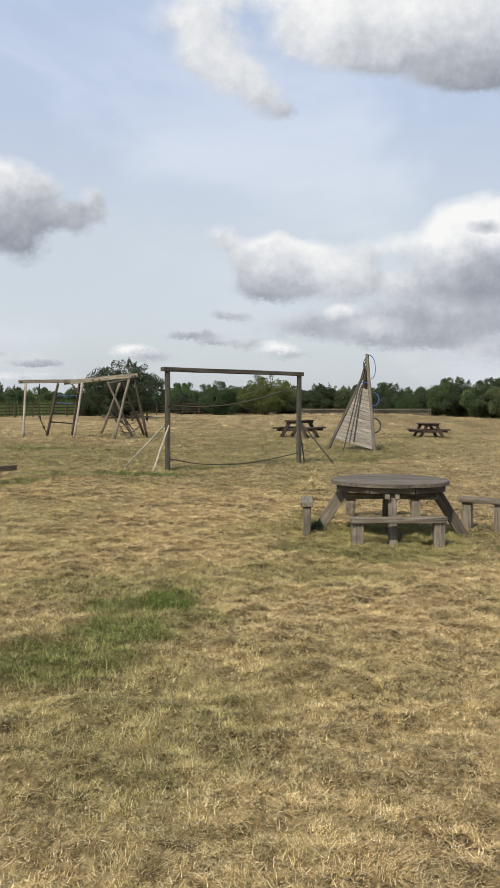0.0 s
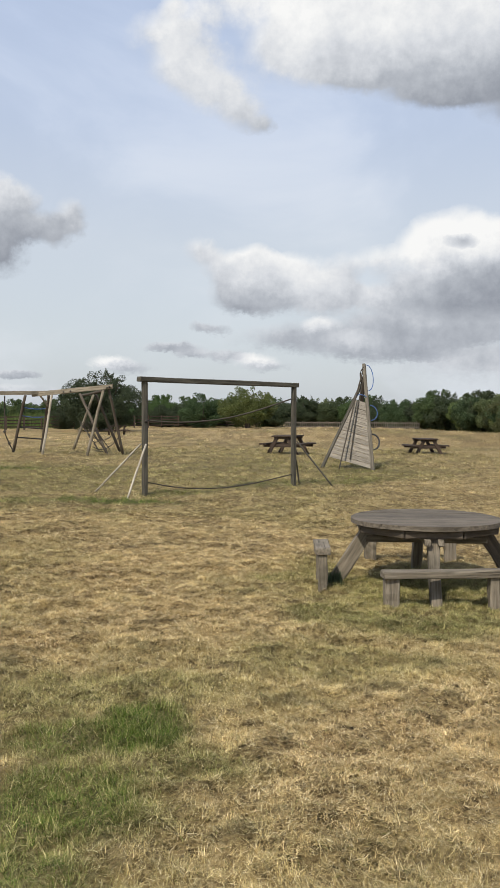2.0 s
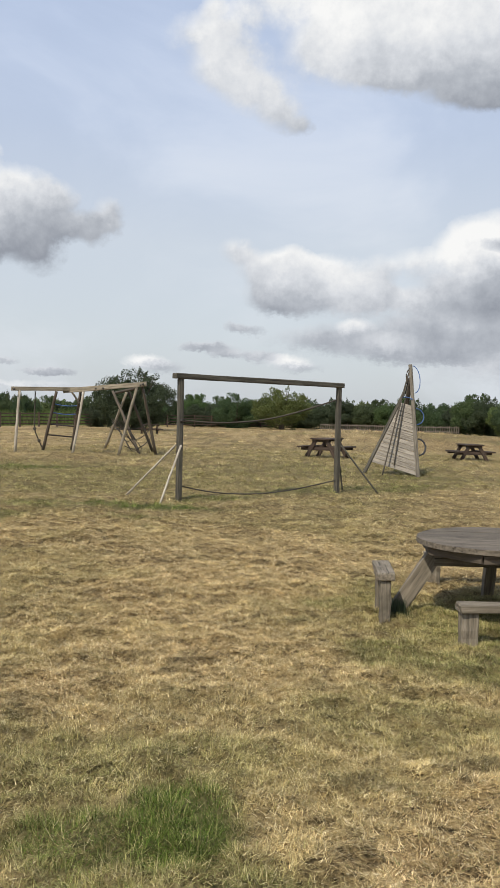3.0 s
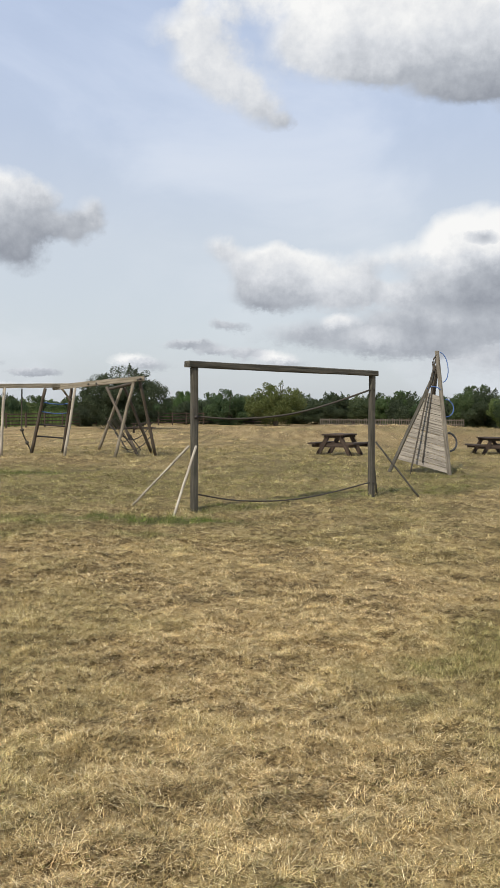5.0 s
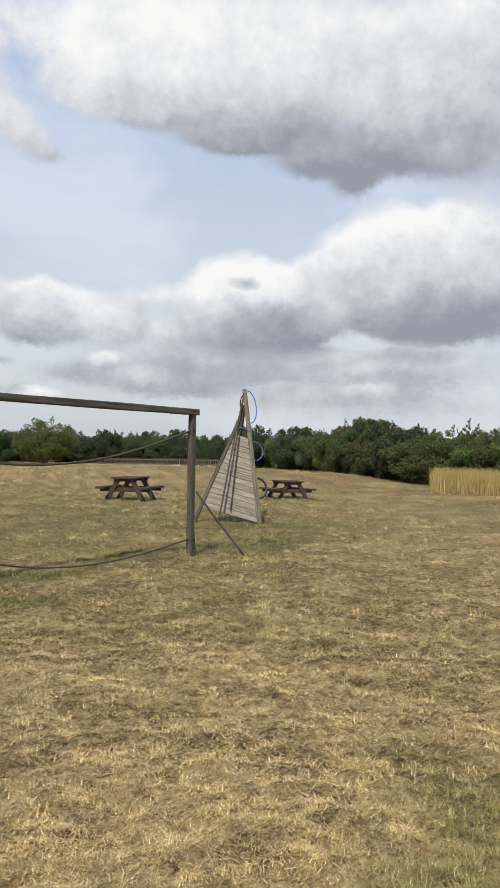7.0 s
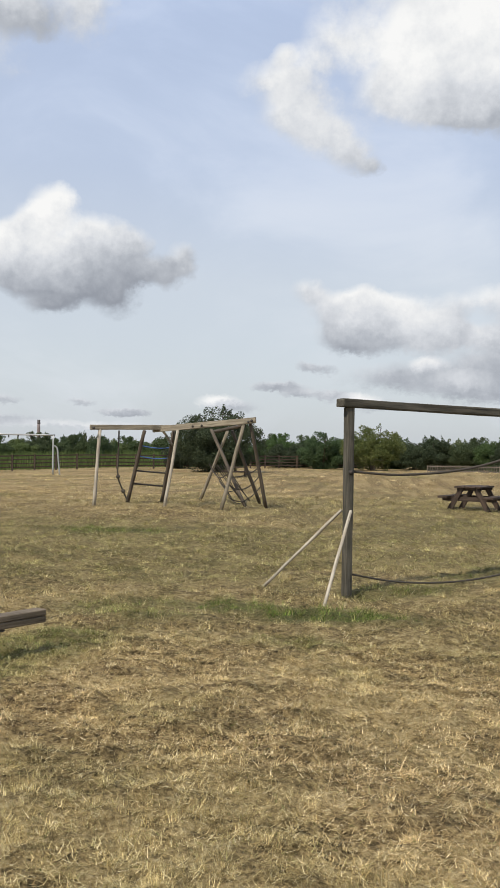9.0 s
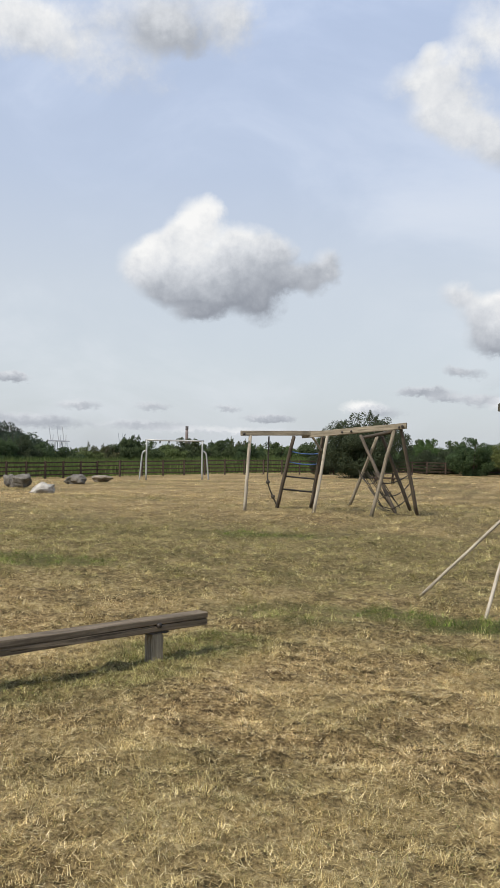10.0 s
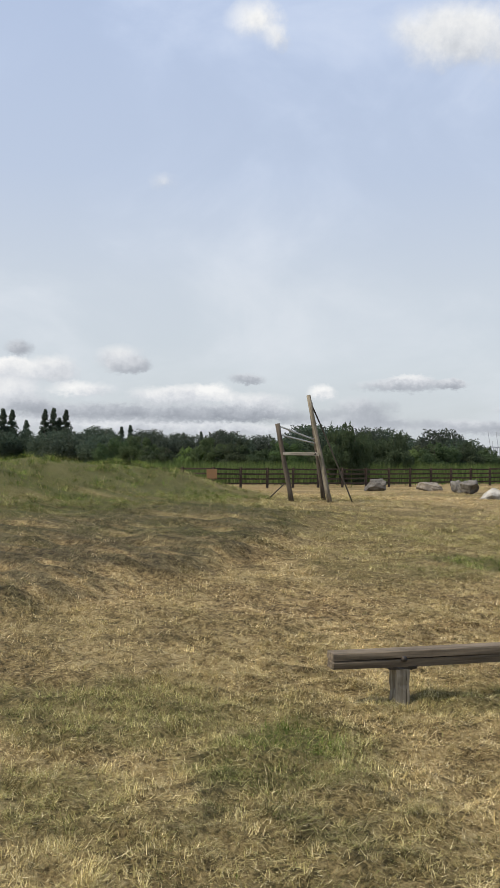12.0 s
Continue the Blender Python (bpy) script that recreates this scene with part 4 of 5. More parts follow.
# ---- the leaning climbing wall ----
def climbing_wall():
    A, B = Vector((4.54, 25.38, on_ground(4.54, 25.38, 0.06))), Vector((3.18, 25.8, on_ground(3.18, 25.8, 0.06)))
    T, Lt = Vector((4.48, 26.45, 3.17)), Vector((4.40, 26.36, 2.60))
    o = A.copy()
    ob = thing("climbing_wall", o, "tall triangular grey timber climbing wall with ropes and hoops", "climbing wall")
    facing = (B - A).cross(T - A).normalized()
    if facing.y > 0:
        facing = -facing
    bar("post", ob, A - o, T - o, 0.10, 0.10, W_POST, facing, "grey leaning post", bevel=0.012)
    bar("side_beam", ob, B - o, Lt - o, 0.075, 0.09, W_GOAL, facing, "grey leaning beam", bevel=0.01)
    pole("rear_pole", ob, Vector((4.55, 27.9, on_ground(4.55, 27.9, 0.06))) - o, Vector((4.48, 26.5, 2.8)) - o, 0.07, 0.06, W_POLE)
    n = 15
    for i in range(n):
        def rail(u):
            p = B.lerp(Lt, 0.16 + 0.66 * u)
            q = A.lerp(T, 0.03 + 0.60 * u)
            side = (q - p).normalized()
            return p + side * 0.055, q - side * 0.03
        (p0, q0), (p1, q1) = rail(i / n), rail((i + 1) / n)
        bm = bmesh.new()
        m = [p0, q0, q1.lerp(q0, 0.09), p1.lerp(p0, 0.09)]
        out = facing * (0.035 + 0.006 * (i % 2))
        frame_m = along((p0 + p1) / 2, (q0 + q1) / 2, facing)
        inv = frame_m.inverted()
        fr = [bm.verts.new(inv @ (v + out)) for v in m]
        bk = [bm.verts.new(inv @ (v + out - facing * 0.022)) for v in m]
        bm.faces.new(fr)
        bm.faces.new(bk[::-1])
        for j in range(4):
            bm.faces.new((fr[j], bk[j], bk[(j + 1) % 4], fr[(j + 1) % 4]))
        bmesh.ops.recalc_face_normals(bm, faces=bm.faces)
        frame_m.translation = frame_m.translation - o
        part("board", bm, W_WALL, ob, "", frame_m)
    mid = A.lerp(B, 0.62) + facing * 0.3
    mid.z = on_ground(mid.x, mid.y)
    cord("climbing_rope", ob, [mid - o, mid.lerp(T, 0.35) + facing * 0.03 - o, mid.lerp(T, 0.68) + facing * 0.03 - o, T + facing * 0.08 - Vector((0, 0, 0.15)) - o], 0.02, ROPE, "dark knotted climbing rope")
    low = A.lerp(B, 0.46).lerp(T, 0.10) + facing * 0.09
    cord("climbing_rope", ob, [low - o, low.lerp(T, 0.5) + facing * 0.02 - o, T + facing * 0.07 - Vector((0, 0, 0.4)) - o], 0.014, ROPE, "thin dark rope")
    axis = (T - A).normalized()
    right = Vector((1, 0, 0)) - axis * axis.x
    right.normalize()
    for u0, u1, out, mat, r, lab in ((0.745, 0.99, 0.17, BLUE, 0.012, "faded blue hoop"), (0.47, 0.61, 0.2, BLUE, 0.012, "faded blue hoop"), (0.205, 0.345, 0.185, RUBBER, 0.024, "black rubber hoop")):
        p, q = A.lerp(T, u0), A.lerp(T, u1)
        arc = [p.lerp(q, (1 - math.cos(a)) / 2) + right * (0.06 + out * math.sin(a)) for a in np.linspace(0.05, math.pi - 0.05, 9)]
        cord("hoop", ob, [v - o for v in arc], r, mat, lab)
    cord("top_loop", ob, [Lt - o + facing * 0.05, Lt.lerp(T, 0.5) - o + facing * 0.08 - right * 0.06, T - o + facing * 0.08 - Vector((0, 0, 0.12))], 0.018, ROPE)
    a, b = B.lerp(Lt, 0.85), A.lerp(T, 0.68)
    cord("blue_line", ob, sag(a + facing * 0.07 - o, b + facing * 0.07 - o, -0.05), 0.012, BLUE, "faded blue rope")
    bolt(ob, T + facing * 0.07 - Vector((0, 0, 0.14)) - o, facing, 0.03)


climbing_wall()


# ---- the long climbing frame with nets ----
def climbing_frame():
    o = Vector((-4.7, 29.4, on_ground(-4.7, 29.4)))
    ob = thing("climbing_frame", o, "long timber climbing frame with ladder, knotted rope and nets", "climbing frame")
    g = lambda x, y: Vector((x, y, on_ground(x, y, 0.05)))
    L, J, R = Vector((-6.62, 28.52, 2.36)), Vector((-4.95, 29.38, 2.40)), Vector((-2.78, 29.0, 2.59))
    beams = [bar("top_beam", ob, L - o, J + (J - L).normalized() * 0.1 - o, 0.09, 0.115, W_GREY, bevel=0.008)]
    beams.append(bar("top_beam", ob, J + (J - R).normalized() * 0.35 - o + Vector((0, -0.1, -0.03)), R - o, 0.09, 0.14, W_GREY, bevel=0.008))
    pole("leg", ob, g(-6.5, 28.5) - o, Vector((-6.41, 28.62, 2.33)) - o, 0.043, 0.04, W_PALE, "bleached leg")
    pole("leg", ob, g(-4.93, 29.0) - o, Vector((-4.66, 29.2, 2.33)) - o, 0.04, 0.037, W_PALE, "bleached leg")
    pole("ladder_pole", ob, g(-6.02, 30.0) - o, Vector((-5.52, 29.5, 2.32)) - o, 0.048, 0.043, W_POLE, "dark leaning pole")
    pole("ladder_pole", ob, g(-5.23, 30.4) - o, Vector((-4.82, 29.6, 2.32)) - o, 0.048, 0.043, W_POLE, "dark leaning pole")
    p0, p1 = g(-6.02, 30.0), Vector((-5.52, 29.5, 2.32))
    q0, q1 = g(-5.23, 30.4), Vector((-4.82, 29.6, 2.32))
    for u in (0.28, 0.46):
        pole("rung", ob, p0.lerp(p1, u) - o, q0.lerp(q1, u - 0.03) - o, 0.022, 0.022, BOLT)
    for u in (0.66, 0.80):
        cord("blue_line", ob, sag(p0.lerp(p1, u) - o, q0.lerp(q1, u - 0.02) - o, 0.04), 0.014, BLUE, "faded blue rope rung")
    # right-hand trestle
    pole("leg", ob, g(-3.57, 28.85) - o, Vector((-3.06, 29.05, 2.55)) - o, 0.046, 0.042, W_GREY, "grey trestle leg")
    pole("leg", ob, g(-2.53, 29.75) - o, Vector((-2.92, 29.1, 2.52)) - o, 0.046, 0.042, W_POLE, "dark trestle leg")
    # crossed trestle behind
    pole("leg", ob, g(-4.45, 32.1) - o, Vector((-3.66, 31.45, 2.38)) - o, 0.046, 0.042, W_GREY, "grey trestle leg")
    pole("leg", ob, g(-3.05, 29.95) - o, Vector((-4.06, 31.1, 2.4)) - o, 0.046, 0.042, W_POLE, "dark trestle leg")
    pole("leg", ob, g(-2.75, 31.2) - o, Vector((-3.44, 30.2, 2.36)) - o, 0.046, 0.042, W_POLE, "dark trestle leg")
    pole("cross_rail", ob, Vector((-3.06, 29.1, 2.46)) - o, Vector((-4.02, 31.4, 2.36)) - o, 0.045, 0.042, W_POLE)
    for a, b in (((-5.1, 29.5, 2.36), (-4.85, 29.6, 1.98)),):
        pole("knee_brace", ob, Vector(a) - o, Vector(b) - o, 0.03, 0.03, W_GREY)
    # knotted rope
    top = Vector((-6.03, 28.95, 2.3))
    line = [top, Vector((-6.05, 29.0, 1.7)), Vector((-6.06, 29.05, 1.2)), Vector((-5.95, 29.15, 0.85)), Vector((-5.83, 29.2, 0.58))]
    cord("knotted_rope", ob, [p - o for p in line], 0.018, ROPE)
    for p in (line[2], line[3]):
        bm = bmesh.new()
        bmesh.ops.create_icosphere(bm, subdivisions=2, radius=0.052)
        for v in bm.verts:
            v.co *= 1 + 0.12 * math.sin(9 * v.co.z / 0.05 + v.co.x * 60)
        part("knot", bm, ROPE, ob, "", Matrix.Translation(p - o), True)
    # hanging net between the trestles
    a0, a1 = Vector((-3.42, 29.0, 1.5)), Vector((-4.2, 31.7, 1.5))
    for k in range(7):
        u = (k + 0.5) / 7
        hi = a0.lerp(a1, u)
        lo = hi + Vector((0.55, 0.2, -0.85 + 0.12 * math.sin(k * 2.1)))
        cord("net_rope", ob, [hi - o, hi.lerp(lo, 0.5) + Vector((0.05, 0, -0.08)) - o, lo - o], 0.011, ROPE)
    for drop in (0.1, 0.45, 0.75):
        pts = [a0.lerp(a1, u) + Vector((0.55 * drop / 0.85, 0.2 * drop / 0.85, -drop - 0.22 * math.sin(math.pi * u))) for u in np.linspace(0, 1, 8)]
        cord("net_rope", ob, [p - o for p in pts], 0.011, ROPE)
    for z0, z1, dr in ((1.05, 1.3, 0.22), (0.75, 1.0, 0.2), (1.25, 1.5, 0.1)):
        cord("net_rope", ob, sag(Vector((-3.4, 29.0, z0)) - o, Vector((-2.68, 29.6, z1)) - o, dr), 0.013, ROPE)
    for p, inward, timber in ((L, 0.1, beams[0]), (J, 0.1, beams[1]), (R, -0.1, beams[1])):
        bolt(ob, p + Vector((inward, -0.07, -0.02)) - o, (0.15, -1, 0), 0.035, timber)
    for u in (0.3, 0.4, 0.92):
        bolt(ob, J.lerp(R, u) + Vector((0, -0.1, -0.03)) - o, (0.15, -1, 0), 0.03, beams[1])


climbing_frame()


# ---- the ship-like mast climber ----
def mast_climber():
    base = Vector((-15.1, 26.27, 0))
    o = Vector((base.x, base.y, on_ground(base.x, base.y)))
    ob = thing("mast_climber", o, "leaning wooden mast climber with rails and a guy rope", "climbing frame")
    g = lambda x, y: Vector((x, y, on_ground(x, y, 0.05)))
    T, LT = Vector((-15.74, 26.16, 3.38)), Vector((-16.16, 25.43, 2.63))
    pole("mast", ob, g(-15.1, 26.27) - o, T - o, 0.065, 0.055, W_GREY, "tall grey leaning mast")
    pole("back_mast", ob, g(-15.65, 26.74) - o, Vector((-15.72, 26.22, 3.2)) - o, 0.062, 0.052, W_POLE, "dark leaning mast")
    pole("short_mast", ob, g(-15.81, 25.6) - o, LT - o, 0.065, 0.058, W_POLE, "dark short mast")
    bar("platform_rail", ob, Vector((-15.99, 25.45, 1.87)) - o, Vector((-15.36, 26.1, 1.87)) - o, 0.1, 0.075, W_PALE, bevel=0.006)
    pole("rail", ob, Vector((-16.1, 25.48, 2.56)) - o, Vector((-15.56, 26.18, 2.24)) - o, 0.022, 0.022, STEEL)
    pole("rail", ob, Vector((-16.07, 25.5, 2.34)) - o, Vector((-15.53, 26.19, 2.14)) - o, 0.022, 0.022, STEEL)
    cord("guy_rope", ob, [T - Vector((0, 0, 0.06)) - o, T.lerp(g(-14.81, 26.85), 0.5) + Vector((0.03, 0, -0.03)) - o, g(-14.81, 26.85) - o], 0.022, ROPE)
    cord("guy_rope", ob, [Vector((-15.98, 25.5, 1.1)) - o, g(-16.4, 25.36) - o], 0.016, ROPE)
    bolt(ob, Vector((-15.4, 26.02, 1.87)) - o, (0.6, -0.8, 0), 0.03)


mast_climber()


# ---- the steel swing frame ----
def swing_frame():
    l, r = Vector((-20.5, 60.2, 0)), Vector((-17.1, 61.1, 0))
    run = (r - l).normalized()
    o = Vector((l.x, l.y, on_ground(l.x, l.y)))
    ob = thing("swing_frame", o, "empty grey steel swing frame with curved side braces", "swing frame")
    top = 2.66
    for p, s in ((l, -1), (r, 1)):
        f = Vector((p.x, p.y, on_ground(p.x, p.y, 0.05)))
        pole("upright", ob, f - o, Vector((p.x, p.y, top)) - o, 0.06, 0.055, STEEL, worn=0.0)
        q = p + run * s * 0.42
        arc = [Vector((q.x, q.y, on_ground(q.x, q.y, 0.05))), p + run * s * 0.33 + Vector((0, 0, 1.1)), p + run * s * 0.26 + Vector((0, 0, 1.75)), p + run * s * 0.16 + Vector((0, 0, 1.95)), p + Vector((0, 0, 2.02))]
        cord("brace", ob, [v - o for v in arc], 0.05, STEEL)
    pole("top_bar", ob, l - run * 0.1 + Vector((0, 0, top)) - o, r + run * 0.1 + Vector((0, 0, top)) - o, 0.055, 0.055, STEEL, worn=0.0)
    for u in (0.24, 0.4, 0.62, 0.76):
        p = l.lerp(r, u) + Vector((0, 0, top - 0.03)) - o
        pole("hanger", ob, p, p - Vector((0, 0, 0.16)), 0.05, 0.04, BOLT, worn=0.0)


swing_frame()


# ---- boulders ----
def boulder(x, y, sx, sy, sz, mat, label, seed, turn):
    rng = np.random.default_rng(seed)
    bm = bmesh.new()
    bmesh.ops.create_icosphere(bm, subdivisions=4, radius=1.0)
    cuts = [(Vector(rng.normal(0, 1, 3)).normalized(), rng.uniform(0.42, 0.78)) for _ in range(14)]
    for v in bm.verts:
        for nrm, d in cuts:
            over = v.co.dot(nrm) - d
            if over > 0:
                v.co -= nrm * over * 0.97
        v.co += v.co.normalized() * 0.16 * noise.fractal(v.co * 1.9 + Vector((seed, 0, 0)), 1.0, 2.0, 4)
    for v in bm.verts:
        v.co = Vector((v.co.x * sx, v.co.y * sy, v.co.z * sz))
    me = bpy.data.meshes.new("boulder")
    bm.to_mesh(me)
    bm.free()
    me.materials.append(mat)
    ob = new("boulder", me)
    ob.matrix_basis = pose(x, y, on_ground(x, y) + sz * 0.45, 0, 0, turn)
    tagged(ob, label, "boulder", "boulders by the fence")


boulder(-28.6, 49.0, 0.74, 0.6, 0.62, ROCK_GREY, "upright blocky grey boulder on dry grass", 2, 20)
boulder(-26.2, 50.6, 0.88, 0.6, 0.40, ROCK_TAN, "long low tan boulder on dry grass", 3, 10)
boulder(-22.2, 46.2, 0.5, 0.5, 0.60, ROCK_GREY, "rugged grey boulder among other boulders", 4, 60)
boulder(-21.0, 45.0, 0.78, 0.55, 0.46, ROCK_GREY, "large sloping grey boulder among other boulders", 5, -20)
boulder(-14.3, 33.8, 0.46, 0.38, 0.33, ROCK_PALE, "small pale limestone boulder on dry grass", 6, 30)
boulder(-21.1, 50.7, 0.85, 0.6, 0.43, ROCK_GREY, "low grey boulder on dry grass", 7, -30)
boulder(-21.5, 55.4, 0.78, 0.5, 0.36, ROCK_TAN, "low tan boulder on dry grass", 8, 0)


# ---- post and rail fence ----
def rail_fence():
    way_points = [Vector((-62, 28, 0)), Vector((-37.8, 45.4, 0)), Vector((-33.0, 57.0, 0)), Vector((-28.0, 70.0, 0)), Vector((-17.0, 79.0, 0)), Vector((-4.0, 92.0, 0)), Vector((8.0, 97.0, 0))]
    o = Vector((-33.0, 57.0, on_ground(-33, 57)))
    ob = thing("rail_fence", o, "long dark brown post and rail fence along the field", "fence")
    post_me, rail_me = None, None
    spots = []
    for a, b in zip(way_points, way_points[1:]):
        n = max(1, round((b - a).length / 1.85))
        spots += [a.lerp(b, i / n) for i in range(n)]
    for i, p in enumerate(spots):
        z = on_ground(p.x, p.y)
        foot = Vector((p.x, p.y, z - 0.1)) - o
        if post_me is None:
            ref = bar("post", ob, foot, foot + Vector((0, 0, 1.36)), 0.13, 0.11, W_DARK, (0, 1, 0), bevel=0)
            post_me = ref.data
        else:
            c = new("post", post_me)
            c.parent = ob
            c.matrix_basis = along(foot, foot + Vector((0, 0, 1.36)), (0.1 * math.sin(i), 1, 0))
        if i + 1 == len(spots):
            break
        q = spots[i + 1]
        for h in (0.28, 0.57, 0.86, 1.15):
            a = Vector((p.x, p.y, z + h)) - o
            b = Vector((q.x, q.y, on_ground(q.x, q.y) + h + 0.02 * math.sin(i * 2.3 + h * 5))) - o
            if rail_me is None:
                ref = bar("rail", ob, a, b, 0.045, 0.095, W_DARK, bevel=0)
                rail_me, rail_len = ref.data, (b - a).length
            else:
                c = new("rail", rail_me)
                c.parent = ob
                m = along(a, b)
                c.matrix_basis = m @ Matrix.Diagonal(((b - a).length / rail_len, 1, 1, 1))
    s = Vector((-37.6, 45.1, on_ground(-37.6, 45.1) + 0.86)) - o
    bar("notice_board", ob, s + Vector((-0.2, -0.28, 0)), s + Vector((0.26, 0.12, 0)), 0.05, 0.55, SIGN, label="faded orange notice board on the fence", bevel=0.004)


rail_fence()


def picket_fence():
    a, b = Vector((5.6, 59.6, 0)), Vector((14.2, 57.9, 0))
    o = Vector((a.x, a.y, on_ground(a.x, a.y)))
    ob = thing("picket_fence", o, "low pale wooden picket fence behind the mound", "fence")
    n = 62
    me = None
    for i in range(n):
        p = a.lerp(b, i / (n - 1))
        z = on_ground(p.x, p.y)
        foot, tip = Vector((p.x, p.y, z - 0.05)) - o, Vector((p.x, p.y, 1.2 + 0.03 * math.sin(i * 1.7))) - o
        if me is None:
            bm = timber_bm(1.0, 0.085, 0.02, 0.0, 0.0, 0)
            for v in bm.verts:
                if v.co.x > 0:
                    v.co.y *= 0.35
            first_p = part("picket", bm, W_PICKET, ob)
            me = first_p.data
            c = first_p
        else:
            c = new("picket", me)
            c.parent = ob
        c.matrix_basis = along(foot, tip, (0.06 * math.sin(i * 3.1), -1, 0)) @ Matrix.Diagonal(((tip - foot).length, 1, 1, 1))
    run = (b - a)
    for h in (0.85, 1.12):
        bar("rail", ob, Vector((a.x, a.y + 0.04, h)) - o, Vector((b.x, b.y + 0.04, h)) - o, 0.03, 0.05, W_PICKET, bevel=0)


picket_fence()

# ---- hedges, bushes and trees ----
def leaf_mesh(name, centres, radii, count, size, rng, mat, flat=1.0, upright=0.0):
    """Leaves as small pointed blades, thick on the outside of clumps."""
    pick = rng.choice(len(centres), count, p=radii ** 2 / (radii ** 2).sum())
    v = rng.normal(0, 1, (count, 3))
    v /= np.linalg.norm(v, axis=1)[:, None]
    shell = rng.uniform(0.35, 1.0, count) ** 0.5
    pos = centres[pick] + v * radii[pick][:, None] * shell[:, None] * np.array([1, 1, flat])
    d1 = rng.normal(0, 1, (count, 3)) + v * 0.4 + np.array([0, 0, upright])
    d1 /= np.linalg.norm(d1, axis=1)[:, None]
    d2 = np.cross(d1, v + rng.normal(0, 0.5, (count, 3)))
    d2 /= np.linalg.norm(d2, axis=1)[:, None] + 1e-6
    s = size * rng.uniform(0.6, 1.35, count)[:, None]
    tri = np.stack([pos - d1 * s * 0.5, pos + d2 * s * 0.36, pos + d1 * s * 0.6, pos - d2 * s * 0.36], 1)
    me = mesh_from(name, tri.reshape(-1, 3), 4, np.arange(4 * count))
    me.materials.append(mat)
    return me


def crown_clumps(rng, n, rx, ry, z0, z1, lump, ragged):
    """Clump centres that fill an uneven crown from z0 to z1."""
    out, rad = [], []
    while len(out) < n:
        p = rng.uniform(-1, 1, 3)
        if p @ p > 1:
            continue
        r = np.linalg.norm(p[:2])
        top = 1 + ragged * math.sin(p[0] * 5 + n) * math.cos(p[1] * 4 + 1.3)
        z = z0 + (z1 - z0) * (0.5 + 0.5 * p[2]) * top
        out.append((p[0] * rx, p[1] * ry, z))
        rad.append(lump * rng.uniform(0.6, 1.25) * (1.15 - 0.4 * max(p[2], 0)))
    return np.array(out), np.array(rad)


def column_clumps(rng, n, r, h, lump):
    """Clump centres up a slim tapering crown."""
    u = rng.uniform(0.04, 0.97, n)
    a, q = rng.uniform(0, 2 * math.pi, n), np.sqrt(rng.random(n)) * r * (1 - u ** 2.2)
    return np.stack([np.cos(a) * q, np.sin(a) * q, u * h], -1), lump * (1.15 - 0.7 * u) * rng.uniform(0.75, 1.2, n)


def stems(rng, n, h, spread_r, r):
    bm = bmesh.new()
    for k in range(n):
        a = rng.uniform(0, 2 * math.pi)
        tip = Vector((math.cos(a) * spread_r * rng.uniform(0.2, 1), math.sin(a) * spread_r * rng.uniform(0.2, 1), h * rng.uniform(0.6, 0.95)))
        foot = Vector((rng.normal(0, r), rng.normal(0, r), -0.15))
        one = pole_bm((tip - foot).length, r * (1.3 if k == 0 else 0.8), r * 0.25, 6, 4, 0.08)
        m = along(foot, tip)
        vs = [bm.verts.new(m @ v.co) for v in one.verts]
        one.verts.index_update()
        for f in one.faces:
            bm.faces.new([vs[v.index] for v in f.verts])
        one.free()
    return bm


def bush(name, label, category, group, seed, rx, ry, h, leaves, size, mat, lump=0.55, ragged=0.15, low=0.0, n_stems=5, spikes=0, slim=False):
    """A bush or small tree at the origin: stems and a crown of many leaves."""
    rng = np.random.default_rng(seed)
    ob = thing(name, (0, 0, 0), label, category, group)
    part("trunk", stems(rng, n_stems, h, rx * 0.6, 0.035 * h / 2 + 0.02), BARK, ob)
    c, r = crown_clumps(rng, int(40 + rx * ry * h * 4.5), rx, ry, low, h - lump * 0.5, lump, ragged)
    if slim:
        c, r = column_clumps(rng, 170, rx, h, lump)
    if spikes:
        k = np.argsort(-c[:, 2])[:max(spikes * 2, 4)]
        k = rng.choice(k, spikes)
        sway = np.stack([rng.normal(0, 0.25, spikes), rng.normal(0, 0.25, spikes), rng.uniform(0.4, 1.1, spikes)], -1) * lump * 1.2
        for u in (0.45, 0.7, 0.9, 1.05):
            c = np.concatenate([c, c[k] + sway * u])
            r = np.concatenate([r, np.full(spikes, lump * 0.42 * (1.25 - u))])
    me = leaf_mesh("crown", c, r, leaves, size, rng, mat, 0.85)
    crown = new("crown", me)
    crown.parent = ob
    return ob


def put(ob, x, y, turn, s=1.0, sz=None, label=""):
    """Plant a copy."""
    c = copy_thing(ob, pose(x, y, on_ground(x, y, 0.05), 0, 0, turn))
    c.scale = (s, s, sz or s)
    if label:
        tagged(c, label)
    return c


def settle(ob, x, y, turn, s=1.0):
    ob.matrix_basis = pose(x, y, on_ground(x, y, 0.05), 0, 0, turn) @ Matrix.Scale(s, 4)


PLANT = np.random.default_rng(23)
